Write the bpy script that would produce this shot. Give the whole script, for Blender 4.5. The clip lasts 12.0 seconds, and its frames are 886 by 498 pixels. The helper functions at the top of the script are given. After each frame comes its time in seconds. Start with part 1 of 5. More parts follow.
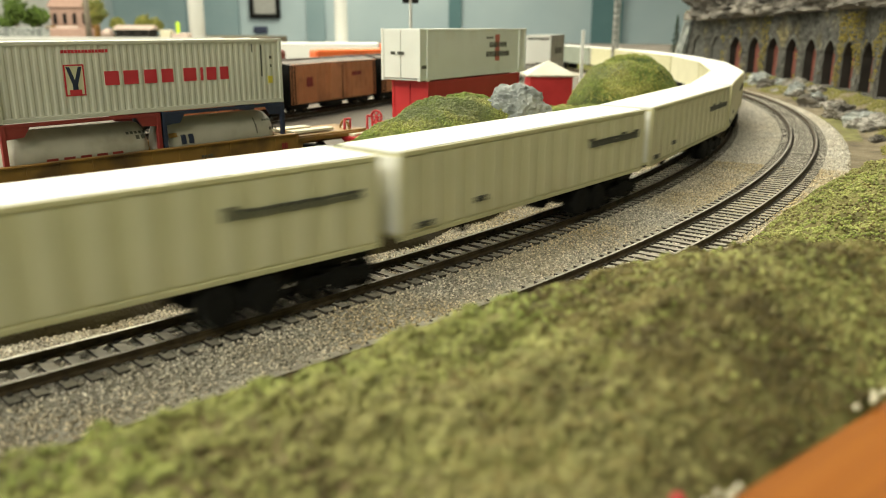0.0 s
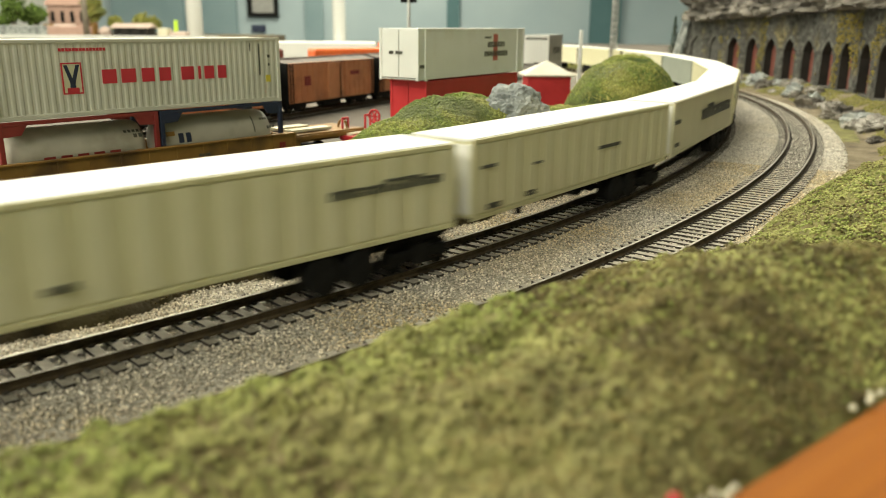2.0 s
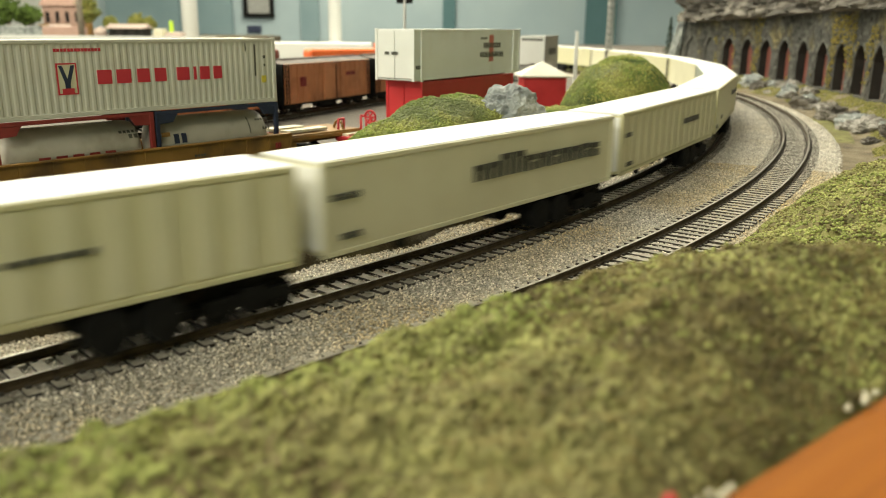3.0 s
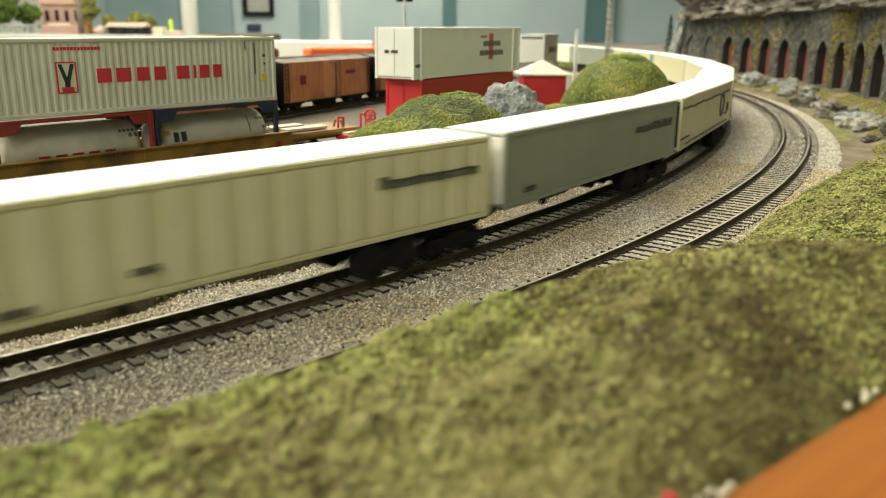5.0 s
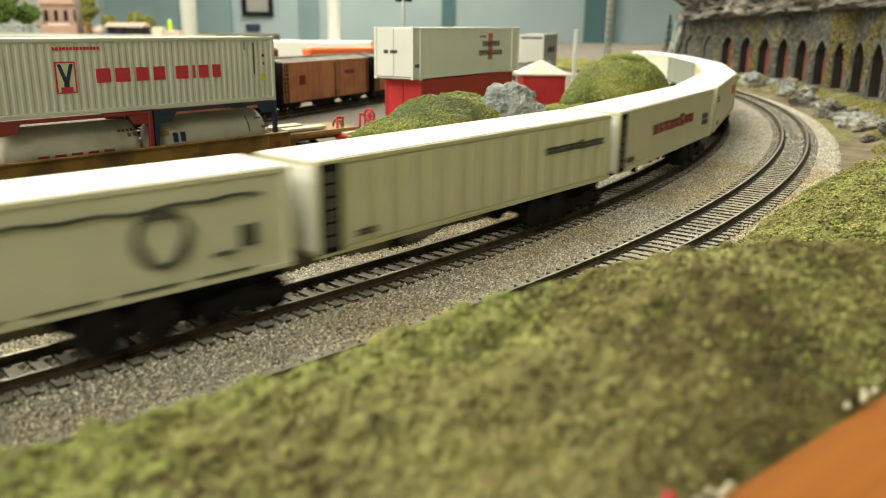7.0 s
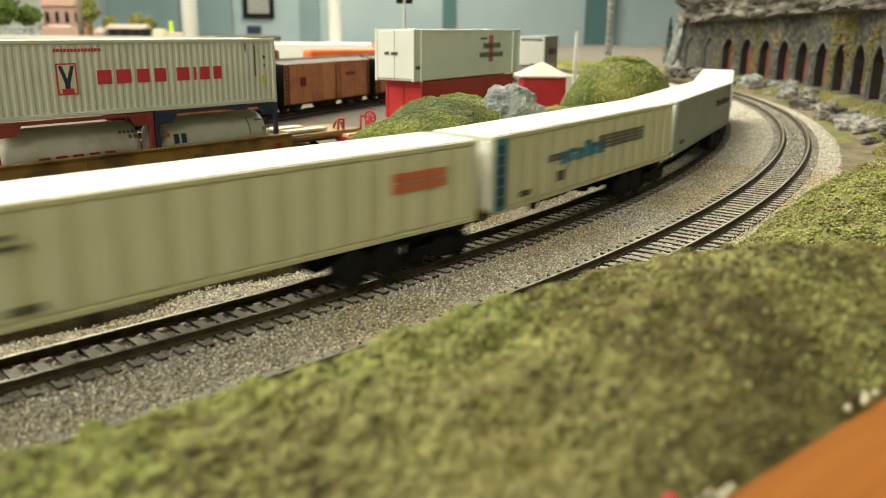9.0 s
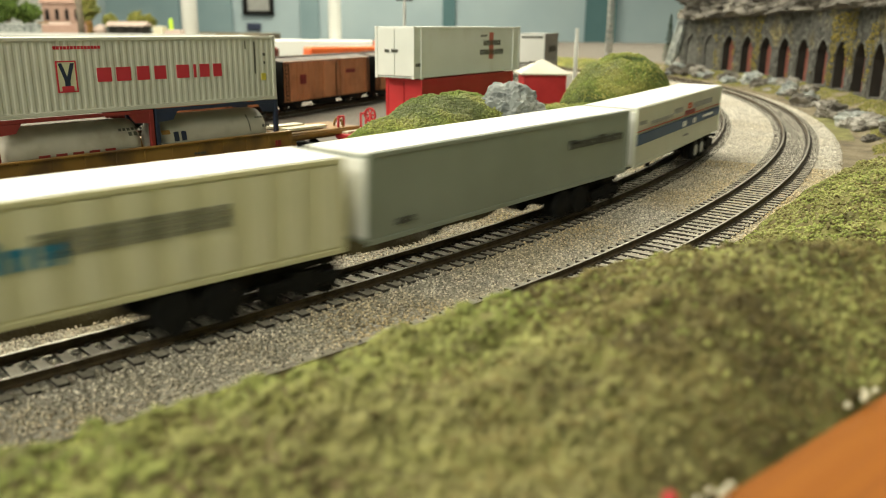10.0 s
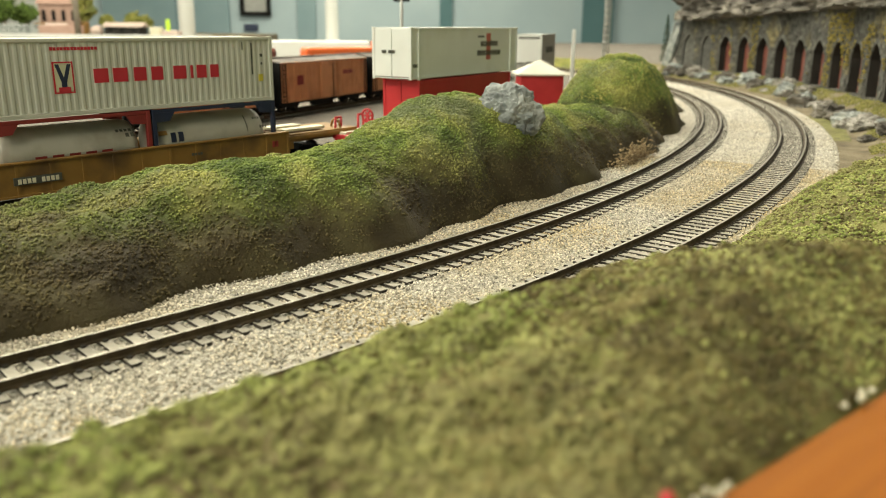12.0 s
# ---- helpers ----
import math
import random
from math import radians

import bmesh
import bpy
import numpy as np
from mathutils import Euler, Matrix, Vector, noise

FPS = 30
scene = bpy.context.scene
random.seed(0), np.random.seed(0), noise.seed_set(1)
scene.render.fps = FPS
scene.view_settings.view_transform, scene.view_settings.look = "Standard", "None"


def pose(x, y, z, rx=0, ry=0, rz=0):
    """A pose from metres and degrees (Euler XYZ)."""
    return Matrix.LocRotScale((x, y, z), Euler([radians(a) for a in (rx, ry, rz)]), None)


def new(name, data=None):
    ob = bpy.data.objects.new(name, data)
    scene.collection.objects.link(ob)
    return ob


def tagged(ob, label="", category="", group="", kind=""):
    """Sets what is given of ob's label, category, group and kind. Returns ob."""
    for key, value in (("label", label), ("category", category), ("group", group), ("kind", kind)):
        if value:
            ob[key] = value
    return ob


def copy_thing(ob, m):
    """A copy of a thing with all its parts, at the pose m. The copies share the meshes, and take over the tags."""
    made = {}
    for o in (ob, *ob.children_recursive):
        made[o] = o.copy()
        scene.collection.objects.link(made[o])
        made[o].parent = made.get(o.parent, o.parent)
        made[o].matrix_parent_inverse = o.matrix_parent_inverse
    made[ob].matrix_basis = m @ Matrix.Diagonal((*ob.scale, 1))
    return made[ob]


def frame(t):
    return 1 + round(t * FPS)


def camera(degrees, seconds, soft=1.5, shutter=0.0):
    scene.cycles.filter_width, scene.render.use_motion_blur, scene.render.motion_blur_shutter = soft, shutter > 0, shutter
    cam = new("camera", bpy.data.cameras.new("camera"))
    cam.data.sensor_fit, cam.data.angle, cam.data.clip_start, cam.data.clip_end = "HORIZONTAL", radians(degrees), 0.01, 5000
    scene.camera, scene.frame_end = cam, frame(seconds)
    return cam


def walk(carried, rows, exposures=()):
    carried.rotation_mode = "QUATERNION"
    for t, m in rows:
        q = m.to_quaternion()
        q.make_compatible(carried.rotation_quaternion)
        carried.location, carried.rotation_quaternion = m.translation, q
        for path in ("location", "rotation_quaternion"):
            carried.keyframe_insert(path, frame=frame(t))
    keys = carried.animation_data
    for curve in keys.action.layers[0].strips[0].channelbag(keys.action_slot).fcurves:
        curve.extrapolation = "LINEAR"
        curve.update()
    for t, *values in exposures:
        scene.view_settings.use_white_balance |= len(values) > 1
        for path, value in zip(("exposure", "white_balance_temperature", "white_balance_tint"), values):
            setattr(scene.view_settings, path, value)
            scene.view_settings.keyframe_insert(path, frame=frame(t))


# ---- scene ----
cam = camera(57.94, 12.0, 1.0, 0.75)
cam.data.dof.use_dof = True
cam.data.dof.focus_distance = 0.305
cam.data.dof.aperture_fstop = 20

RAIL = 0.0033          # height of the rail heads over the ballast
EYE = (0.0, 0.0, 0.0762 + RAIL)
STILL = pose(*EYE, 90 - 15.816, 0, 0) @ pose(0, 0, 0, 0, 0, 0.573)
# seconds, degrees of turn to the left, up and of lean to the left, against the last pose
SWAY = [(0.0, 0.657, 0.087, -0.072), (0.5, 0.679, -0.055, -0.009), (1.0, 0.694, -0.003, -0.008), (1.5, 0.597, 0.086, 0.047),
        (2.0, 0.48, 0.057, 0.106), (2.5, 0.407, 0.101, 0.117), (3.0, 0.189, 0.111, 0.082), (5.0, 0.183, 0.0, 0.041),
        (5.5, 0.162, -0.059, 0.033), (6.0, 0.146, -0.059, 0.07), (6.5, 0.13, 0.0, 0.029), (7.0, 0.13, 0.0, 0.029),
        (9.0, 0.174, 0.126, 0.079), (9.5, 0.176, 0.051, 0.076), (10.0, 0.185, -0.052, 0.066), (10.5, 0.115, 0.059, 0.025),
        (11.0, 0.081, 0.022, -0.013), (11.5, 0.008, 0.059, 0.0), (12.0, 0.0, 0.0, 0.0)]
EXPOSURES = [(0.0, 0.0), (12.0, 0.0)]
walk(cam, [(t, STILL @ pose(0, 0, 0, up, left, lean)) for t, left, up, lean in SWAY], EXPOSURES)

# ---- plan: the two tracks are arcs, the train's track straightens at both ends ----
CX, CY, R1 = -0.8861, 1.0259, 1.1643
C2X, C2Y, R2 = -0.8892, 1.0468, 1.2333
A0, A1 = -1.2, radians(15)
STRAIGHT = -0.8        # the train's track runs straight before this angle
GAUGE, GAUGE_TRAIN = 0.0165, 0.0143


def track_point(s, off=0.0, cx=CX, cy=CY, r=R1, start=STRAIGHT):
    """A point of a track s metres along it, off metres to the outside of the curve."""
    a = min(max(A0 + s / r, start), A1)
    rest = s - (a - A0) * r
    return Vector((cx + (r + off) * math.cos(a) - rest * math.sin(a), cy + (r + off) * math.sin(a) + rest * math.cos(a), 0.0))


def track_dir(s, r=R1, start=STRAIGHT):
    a = min(max(A0 + s / r, start), A1)
    return Vector((-math.sin(a), math.cos(a), 0.0))


def polar(r, deg, z=0.0, cx=CX, cy=CY):
    return Vector((cx + r * math.cos(radians(deg)), cy + r * math.sin(radians(deg)), z))


# ---- light: a closed room with fluorescent ceiling lights ----
world = bpy.data.worlds.new("room_world")
scene.world = world
world.use_nodes = True
world.node_tree.nodes["Background"].inputs["Color"].default_value = (0.8, 0.85, 0.9, 1)
world.node_tree.nodes["Background"].inputs["Strength"].default_value = 0.0
CEILING_Z = 1.55
LAMP_W = 44.0
LAMP_COLOUR = (0.98, 0.935, 0.75)
LAMPS = [(-1.7, -1.5), (-0.75, -1.65), (-1.9, 0.5), (-1.3, 2.4), (-0.3, 1.3), (0.7, 2.6), (-3.2, 0.6), (-3.2, 3.0), (-0.6, 4.7)]
for lx, ly in LAMPS:
    lamp = bpy.data.lights.new("ceiling_lamp", "AREA")
    lamp.shape, lamp.size, lamp.size_y, lamp.energy, lamp.color = "RECTANGLE", 1.2, 0.55, LAMP_W, LAMP_COLOUR
    ob = new("ceiling_lamp", lamp)
    ob.matrix_world = pose(lx, ly, CEILING_Z - 0.06)

# ---- materials ----
def ramp_node(nt, stops):
    n = nt.nodes.new("ShaderNodeValToRGB")
    els = n.color_ramp.elements
    while len(els) < len(stops):
        els.new(0.5)
    for e, (p, c) in zip(els, stops):
        e.position, e.color = p, (*c, 1)
    return n


def material(name, colours, scale=60.0, rough=0.6, metal=0.0, bump=0.0, bump_scale=None, spread=(0.35, 0.65), random_shift=0.0, coat=0.0, stain=None, island=False):
    """Noise between two or three colours, fine relief, and some change from piece to piece."""
    m = bpy.data.materials.new(name)
    m.use_nodes = True
    nt = m.node_tree
    b = nt.nodes["Principled BSDF"]
    co = nt.nodes.new("ShaderNodeTexCoord")
    no = nt.nodes.new("ShaderNodeTexNoise")
    no.inputs["Scale"].default_value, no.inputs["Detail"].default_value = scale, 6
    nt.links.new(co.outputs["Object"], no.inputs["Vector"])
    n = len(colours)
    lo, hi = spread
    rp = ramp_node(nt, [(lo + (hi - lo) * i / max(1, n - 1), c) for i, c in enumerate(colours)])
    nt.links.new(no.outputs["Fac"], rp.inputs["Fac"])
    col = rp.outputs["Color"]
    if stain:
        n2 = nt.nodes.new("ShaderNodeTexNoise")
        n2.inputs["Scale"].default_value, n2.inputs["Detail"].default_value = stain[1], 4
        nt.links.new(co.outputs["Object"], n2.inputs["Vector"])
        r2 = ramp_node(nt, [(stain[2], (0, 0, 0)), (stain[3], (1, 1, 1))])
        nt.links.new(n2.outputs["Fac"], r2.inputs["Fac"])
        mx = nt.nodes.new("ShaderNodeMix")
        mx.data_type = "RGBA"
        mx.inputs["B"].default_value = (*stain[0], 1)
        nt.links.new(r2.outputs["Color"], mx.inputs["Factor"])
        nt.links.new(col, mx.inputs["A"])
        col = mx.outputs["Result"]
    if random_shift:
        src = nt.nodes.new("ShaderNodeNewGeometry").outputs["Random Per Island"] if island else nt.nodes.new("ShaderNodeObjectInfo").outputs["Random"]
        mr = nt.nodes.new("ShaderNodeMapRange")
        mr.inputs["To Min"].default_value, mr.inputs["To Max"].default_value = 1 - random_shift, 1 + random_shift
        nt.links.new(src, mr.inputs["Value"])
        hs = nt.nodes.new("ShaderNodeHueSaturation")
        nt.links.new(mr.outputs["Result"], hs.inputs["Value"])
        nt.links.new(col, hs.inputs["Color"])
        col = hs.outputs["Color"]
    nt.links.new(col, b.inputs["Base Color"])
    b.inputs["Roughness"].default_value, b.inputs["Metallic"].default_value = rough, metal
    b.inputs["Coat Weight"].default_value = coat
    if bump:
        nb = nt.nodes.new("ShaderNodeTexNoise")
        nb.inputs["Scale"].default_value, nb.inputs["Detail"].default_value = bump_scale or scale * 4, 5
        nt.links.new(co.outputs["Object"], nb.inputs["Vector"])
        bp = nt.nodes.new("ShaderNodeBump")
        bp.inputs["Strength"].default_value, bp.inputs["Distance"].default_value = min(1.0, bump), 0.0006
        nt.links.new(nb.outputs["Fac"], bp.inputs["Height"])
        nt.links.new(bp.outputs["Normal"], b.inputs["Normal"])
    return m


M_WALL = material("wall_paint", [(0.36, 0.45, 0.48), (0.4, 0.49, 0.51)], 3, 0.7)
M_WALL_DARK = material("dark_wall_paint", [(0.07, 0.15, 0.16), (0.09, 0.18, 0.19)], 3, 0.7)
M_WHITE_WALL = material("white_wall_paint", [(0.62, 0.62, 0.58), (0.7, 0.7, 0.66)], 3, 0.7)
M_CEIL = material("ceiling_paint", [(0.7, 0.69, 0.64), (0.76, 0.75, 0.7)], 5, 0.8)
M_FLOOR = material("floor_tiles", [(0.3, 0.29, 0.26), (0.36, 0.35, 0.31)], 6, 0.5)
M_GROUND = material("painted_ground", [(0.085, 0.065, 0.036), (0.15, 0.12, 0.07), (0.22, 0.185, 0.12)], 55, 0.95, bump=1, bump_scale=900)
M_YARD = material("yard_ballast", [(0.075, 0.065, 0.052), (0.13, 0.115, 0.095), (0.2, 0.18, 0.15)], 700, 0.95, bump=1, bump_scale=1500, stain=((0.12, 0.1, 0.08), 12, 0.45, 0.7))
M_BALLAST = material("ballast_bed", [(0.17, 0.155, 0.12), (0.4, 0.375, 0.31), (0.6, 0.565, 0.49)], 900, 0.95, bump=1, bump_scale=1600, stain=((0.4, 0.345, 0.23), 11, 0.45, 0.72))
M_STONE = material("ballast_stones", [(0.5, 0.465, 0.4), (0.66, 0.625, 0.55)], 90, 0.9, random_shift=0.35, island=True, stain=((0.55, 0.5, 0.41), 11, 0.45, 0.72))
M_STONE_TAN = material("tan_ballast_stones", [(0.47, 0.435, 0.365), (0.63, 0.59, 0.515)], 90, 0.9, random_shift=0.7, island=True, stain=((0.48, 0.38, 0.21), 9, 0.4, 0.61))
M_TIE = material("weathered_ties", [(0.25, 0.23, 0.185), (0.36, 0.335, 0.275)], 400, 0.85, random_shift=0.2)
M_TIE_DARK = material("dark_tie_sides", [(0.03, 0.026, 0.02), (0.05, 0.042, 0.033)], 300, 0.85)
M_RAIL = material("rail_web", [(0.045, 0.034, 0.02), (0.085, 0.064, 0.038)], 300, 0.6)
M_RAILTOP = material("rail_head", [(0.2, 0.18, 0.145), (0.32, 0.295, 0.25)], 300, 0.38, metal=1.0)
M_TURF = material("ground_foam", [(0.185, 0.22, 0.05), (0.26, 0.29, 0.075), (0.35, 0.355, 0.118)], 60, 0.95, random_shift=0.25, island=True, stain=((0.22, 0.205, 0.075), 16, 0.5, 0.66))
M_TURF_BROWN = material("brown_ground_foam", [(0.08, 0.063, 0.018), (0.115, 0.094, 0.028), (0.17, 0.142, 0.046)], 60, 0.95, random_shift=0.3, island=True)
M_TURF_BASE = material("foam_base", [(0.09, 0.086, 0.025), (0.15, 0.146, 0.042), (0.22, 0.213, 0.068)], 120, 0.95, bump=1, bump_scale=900, stain=((0.12, 0.094, 0.037), 25, 0.47, 0.65))
M_ORANGE = material("varnished_board", [(0.2, 0.058, 0.003), (0.27, 0.086, 0.005), (0.3, 0.105, 0.009)], 9, 0.7, bump=0.3, bump_scale=140, stain=((0.19, 0.055, 0.004), 30, 0.5, 0.75))
M_ORANGE.node_tree.nodes["Principled BSDF"].inputs["Specular IOR Level"].default_value = 0.2
for n in [q for q in M_ORANGE.node_tree.nodes if q.bl_idname == "ShaderNodeTexNoise"]:
    grain = M_ORANGE.node_tree.nodes.new("ShaderNodeMapping")
    grain.inputs["Scale"].default_value = (0.35, 6.0, 6.0)
    M_ORANGE.node_tree.links.new(n.inputs["Vector"].links[0].from_socket, grain.inputs["Vector"])
    M_ORANGE.node_tree.links.new(grain.outputs["Vector"], n.inputs["Vector"])
M_TURF_HILL = material("bright_ground_foam", [(0.165, 0.18, 0.037), (0.245, 0.25, 0.056), (0.34, 0.315, 0.09)], 50, 0.95, random_shift=0.25, island=True, stain=((0.12, 0.15, 0.055), 20, 0.5, 0.66))
M_TRAILER = material("ribbed_white_panel", [(0.53, 0.505, 0.3), (0.59, 0.56, 0.34)], 40, 0.42)
M_TRAILER_GREY = material("grey_panel", [(0.23, 0.258, 0.212), (0.265, 0.295, 0.245)], 40, 0.45)
M_TRAILER_WHITE = material("smooth_white_panel", [(0.6, 0.575, 0.4), (0.66, 0.635, 0.45)], 40, 0.42)
# The light that pressed ribs catch is put into this paler colour
M_RIB = material("lit_rib_tone", [(0.62, 0.595, 0.4), (0.68, 0.65, 0.45)], 40, 0.42)
M_TAIL = material("cool_white_panel", [(0.64, 0.65, 0.53), (0.7, 0.71, 0.59)], 40, 0.42)
M_MOSS = material("verge_moss", [(0.13, 0.128, 0.028), (0.21, 0.195, 0.05)], 120, 0.95, random_shift=0.35, island=True)
M_WALL_MID = material("mid_wall_paint", [(0.19, 0.28, 0.3), (0.23, 0.32, 0.34)], 3, 0.7)
M_CONT_WHITE = material("white_container_paint", [(0.75, 0.765, 0.73), (0.8, 0.815, 0.78)], 40, 0.42, stain=((0.68, 0.67, 0.6), 35, 0.6, 0.8))
M_ROOF = material("trailer_roof", [(0.74, 0.74, 0.7), (0.8, 0.8, 0.76)], 40, 0.45)
M_BLACK = material("black_plastic", [(0.006, 0.006, 0.0055), (0.012, 0.012, 0.011)], 200, 0.75)
M_LETTER = material("dark_lettering", [(0.06, 0.06, 0.05), (0.09, 0.09, 0.07)], 200, 0.6)
M_YM = material("container_grey_paint", [(0.56, 0.55, 0.47), (0.62, 0.61, 0.53)], 30, 0.5, stain=((0.47, 0.455, 0.38), 40, 0.58, 0.8))
M_YMRED = material("red_lettering", [(0.5, 0.025, 0.04), (0.55, 0.03, 0.05)], 100, 0.5)
M_NAVY = material("navy_paint", [(0.012, 0.02, 0.05), (0.02, 0.03, 0.07)], 60, 0.5)
M_MAROON = material("maroon_paint", [(0.2, 0.02, 0.02), (0.26, 0.03, 0.025)], 60, 0.5)
M_TANK = material("tank_white", [(0.42, 0.395, 0.32), (0.5, 0.475, 0.4)], 40, 0.5, stain=((0.33, 0.3, 0.23), 60, 0.5, 0.72))
M_YELLOW = material("weathered_yellow_paint", [(0.235, 0.125, 0.025), (0.3, 0.165, 0.036)], 80, 0.55, stain=((0.11, 0.06, 0.022), 60, 0.47, 0.68))
M_RED = material("red_paint", [(0.42, 0.018, 0.022), (0.5, 0.025, 0.03)], 60, 0.5)
M_CREAM = material("cream_paint", [(0.62, 0.58, 0.42), (0.7, 0.66, 0.5)], 60, 0.6)
M_BOXCAR = material("orange_car_paint", [(0.47, 0.195, 0.085), (0.55, 0.235, 0.105)], 60, 0.6, stain=((0.3, 0.12, 0.05), 40, 0.52, 0.72))
M_ROCK = material("grey_rock", [(0.1, 0.11, 0.11), (0.26, 0.28, 0.27), (0.42, 0.43, 0.4)], 70, 0.9, bump=1, bump_scale=300)
M_CLIFF = material("cliff_rock", [(0.03, 0.027, 0.022), (0.1, 0.09, 0.075), (0.27, 0.245, 0.205)], 35, 0.95, bump=1, bump_scale=220, spread=(0.25, 0.75))
M_MASON = material("stone_masonry", [(0.07, 0.07, 0.061), (0.125, 0.122, 0.107)], 160, 0.9, bump=1, bump_scale=500, random_shift=0.35)
M_ROCK_PALE = material("pale_rock", [(0.07, 0.063, 0.055), (0.22, 0.205, 0.18), (0.42, 0.4, 0.36)], 60, 0.95, bump=1, bump_scale=260, spread=(0.25, 0.7))
M_MORTAR = material("mortar", [(0.055, 0.053, 0.046), (0.09, 0.086, 0.076)], 200, 0.95, bump=0.6)
# Arch jambs: the shade inside is put into the colour; also a brown shed
M_DARK = material("recess_shade_brown", [(0.02, 0.018, 0.015), (0.03, 0.027, 0.022)], 60, 0.9)
M_DOOR = material("red_brown_door", [(0.17, 0.055, 0.04), (0.23, 0.075, 0.055)], 80, 0.8)
M_IVY = material("ivy_foam", [(0.2, 0.16, 0.03), (0.3, 0.24, 0.05)], 200, 0.95, random_shift=0.4, island=True)
M_PINE = material("pine_green", [(0.015, 0.035, 0.02), (0.03, 0.06, 0.03)], 200, 0.95, random_shift=0.3, island=True)
M_TREE = material("tree_green", [(0.06, 0.11, 0.015), (0.12, 0.18, 0.03)], 200, 0.95, random_shift=0.4, island=True)
M_WOOD = material("pole_wood", [(0.2, 0.17, 0.13), (0.3, 0.26, 0.2)], 60, 0.8)
M_METAL = material("grey_metal", [(0.3, 0.3, 0.28), (0.4, 0.4, 0.37)], 60, 0.5, metal=0.4)
M_BLUE = material("blue_stripe", [(0.018, 0.06, 0.15), (0.025, 0.08, 0.19)], 60, 0.5)
M_TEAL = material("teal_panel", [(0.01, 0.17, 0.28), (0.015, 0.2, 0.33)], 60, 0.5)
M_ORANGERED = material("orange_lettering", [(0.5, 0.09, 0.03), (0.55, 0.12, 0.04)], 60, 0.5)
M_TYRE = material("tyre_rubber", [(0.008, 0.008, 0.008), (0.015, 0.015, 0.014)], 200, 0.8)
M_HUB = material("wheel_hub", [(0.4, 0.4, 0.37), (0.5, 0.5, 0.46)], 200, 0.5)


for m in (M_BLACK, M_TYRE, M_RAIL):
    m.node_tree.nodes["Principled BSDF"].inputs["Specular IOR Level"].default_value = 0.15


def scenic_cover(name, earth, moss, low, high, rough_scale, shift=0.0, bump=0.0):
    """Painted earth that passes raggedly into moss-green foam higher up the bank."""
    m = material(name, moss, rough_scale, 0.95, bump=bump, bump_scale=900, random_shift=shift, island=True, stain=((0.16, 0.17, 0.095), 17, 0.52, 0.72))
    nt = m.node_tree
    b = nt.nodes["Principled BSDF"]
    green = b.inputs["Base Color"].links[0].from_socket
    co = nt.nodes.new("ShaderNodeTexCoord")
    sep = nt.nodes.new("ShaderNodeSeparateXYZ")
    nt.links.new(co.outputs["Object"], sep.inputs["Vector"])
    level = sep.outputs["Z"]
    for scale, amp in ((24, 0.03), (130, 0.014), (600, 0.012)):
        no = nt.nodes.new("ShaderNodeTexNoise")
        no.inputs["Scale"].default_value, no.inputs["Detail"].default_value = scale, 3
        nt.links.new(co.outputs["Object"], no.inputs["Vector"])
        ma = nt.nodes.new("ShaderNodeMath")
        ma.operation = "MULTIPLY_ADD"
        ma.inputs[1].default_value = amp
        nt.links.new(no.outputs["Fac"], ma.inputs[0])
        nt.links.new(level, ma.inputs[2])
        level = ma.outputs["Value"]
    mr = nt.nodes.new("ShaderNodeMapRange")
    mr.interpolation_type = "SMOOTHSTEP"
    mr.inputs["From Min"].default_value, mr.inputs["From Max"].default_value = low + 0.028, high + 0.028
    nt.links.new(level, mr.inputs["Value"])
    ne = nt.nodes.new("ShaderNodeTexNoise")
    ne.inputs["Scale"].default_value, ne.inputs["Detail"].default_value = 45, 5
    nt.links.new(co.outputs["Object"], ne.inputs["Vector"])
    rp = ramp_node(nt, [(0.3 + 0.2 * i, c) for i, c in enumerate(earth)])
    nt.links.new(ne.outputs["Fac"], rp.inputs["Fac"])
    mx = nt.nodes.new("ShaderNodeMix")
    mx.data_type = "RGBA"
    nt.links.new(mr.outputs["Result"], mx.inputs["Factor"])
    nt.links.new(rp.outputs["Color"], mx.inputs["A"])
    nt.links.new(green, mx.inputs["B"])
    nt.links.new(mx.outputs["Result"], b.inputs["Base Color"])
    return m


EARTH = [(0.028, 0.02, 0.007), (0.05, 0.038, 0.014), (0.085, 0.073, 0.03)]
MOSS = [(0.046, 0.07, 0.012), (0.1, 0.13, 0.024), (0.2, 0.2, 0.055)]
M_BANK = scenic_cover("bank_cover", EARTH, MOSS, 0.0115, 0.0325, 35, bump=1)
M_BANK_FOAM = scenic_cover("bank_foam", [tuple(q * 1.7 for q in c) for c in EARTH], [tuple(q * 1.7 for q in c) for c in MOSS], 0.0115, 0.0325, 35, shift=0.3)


# ---- mesh helpers ----
def box(bm, x0, x1, y0, y1, z0, z1, mi=0, bevel=0.0):
    vs = [bm.verts.new((x, y, z)) for z in (z0, z1) for x, y in ((x0, y0), (x1, y0), (x1, y1), (x0, y1))]
    fs = [bm.faces.new([vs[i] for i in f]) for f in ((3, 2, 1, 0), (4, 5, 6, 7), (0, 1, 5, 4), (1, 2, 6, 5), (2, 3, 7, 6), (3, 0, 4, 7))]
    for f in fs:
        f.material_index = mi
    if bevel:
        es = list({e for f in fs for e in f.edges})
        r = bmesh.ops.bevel(bm, geom=es, offset=bevel, segments=2, affect="EDGES", profile=0.5)
        for f in r["faces"]:
            f.material_index = mi
    return fs


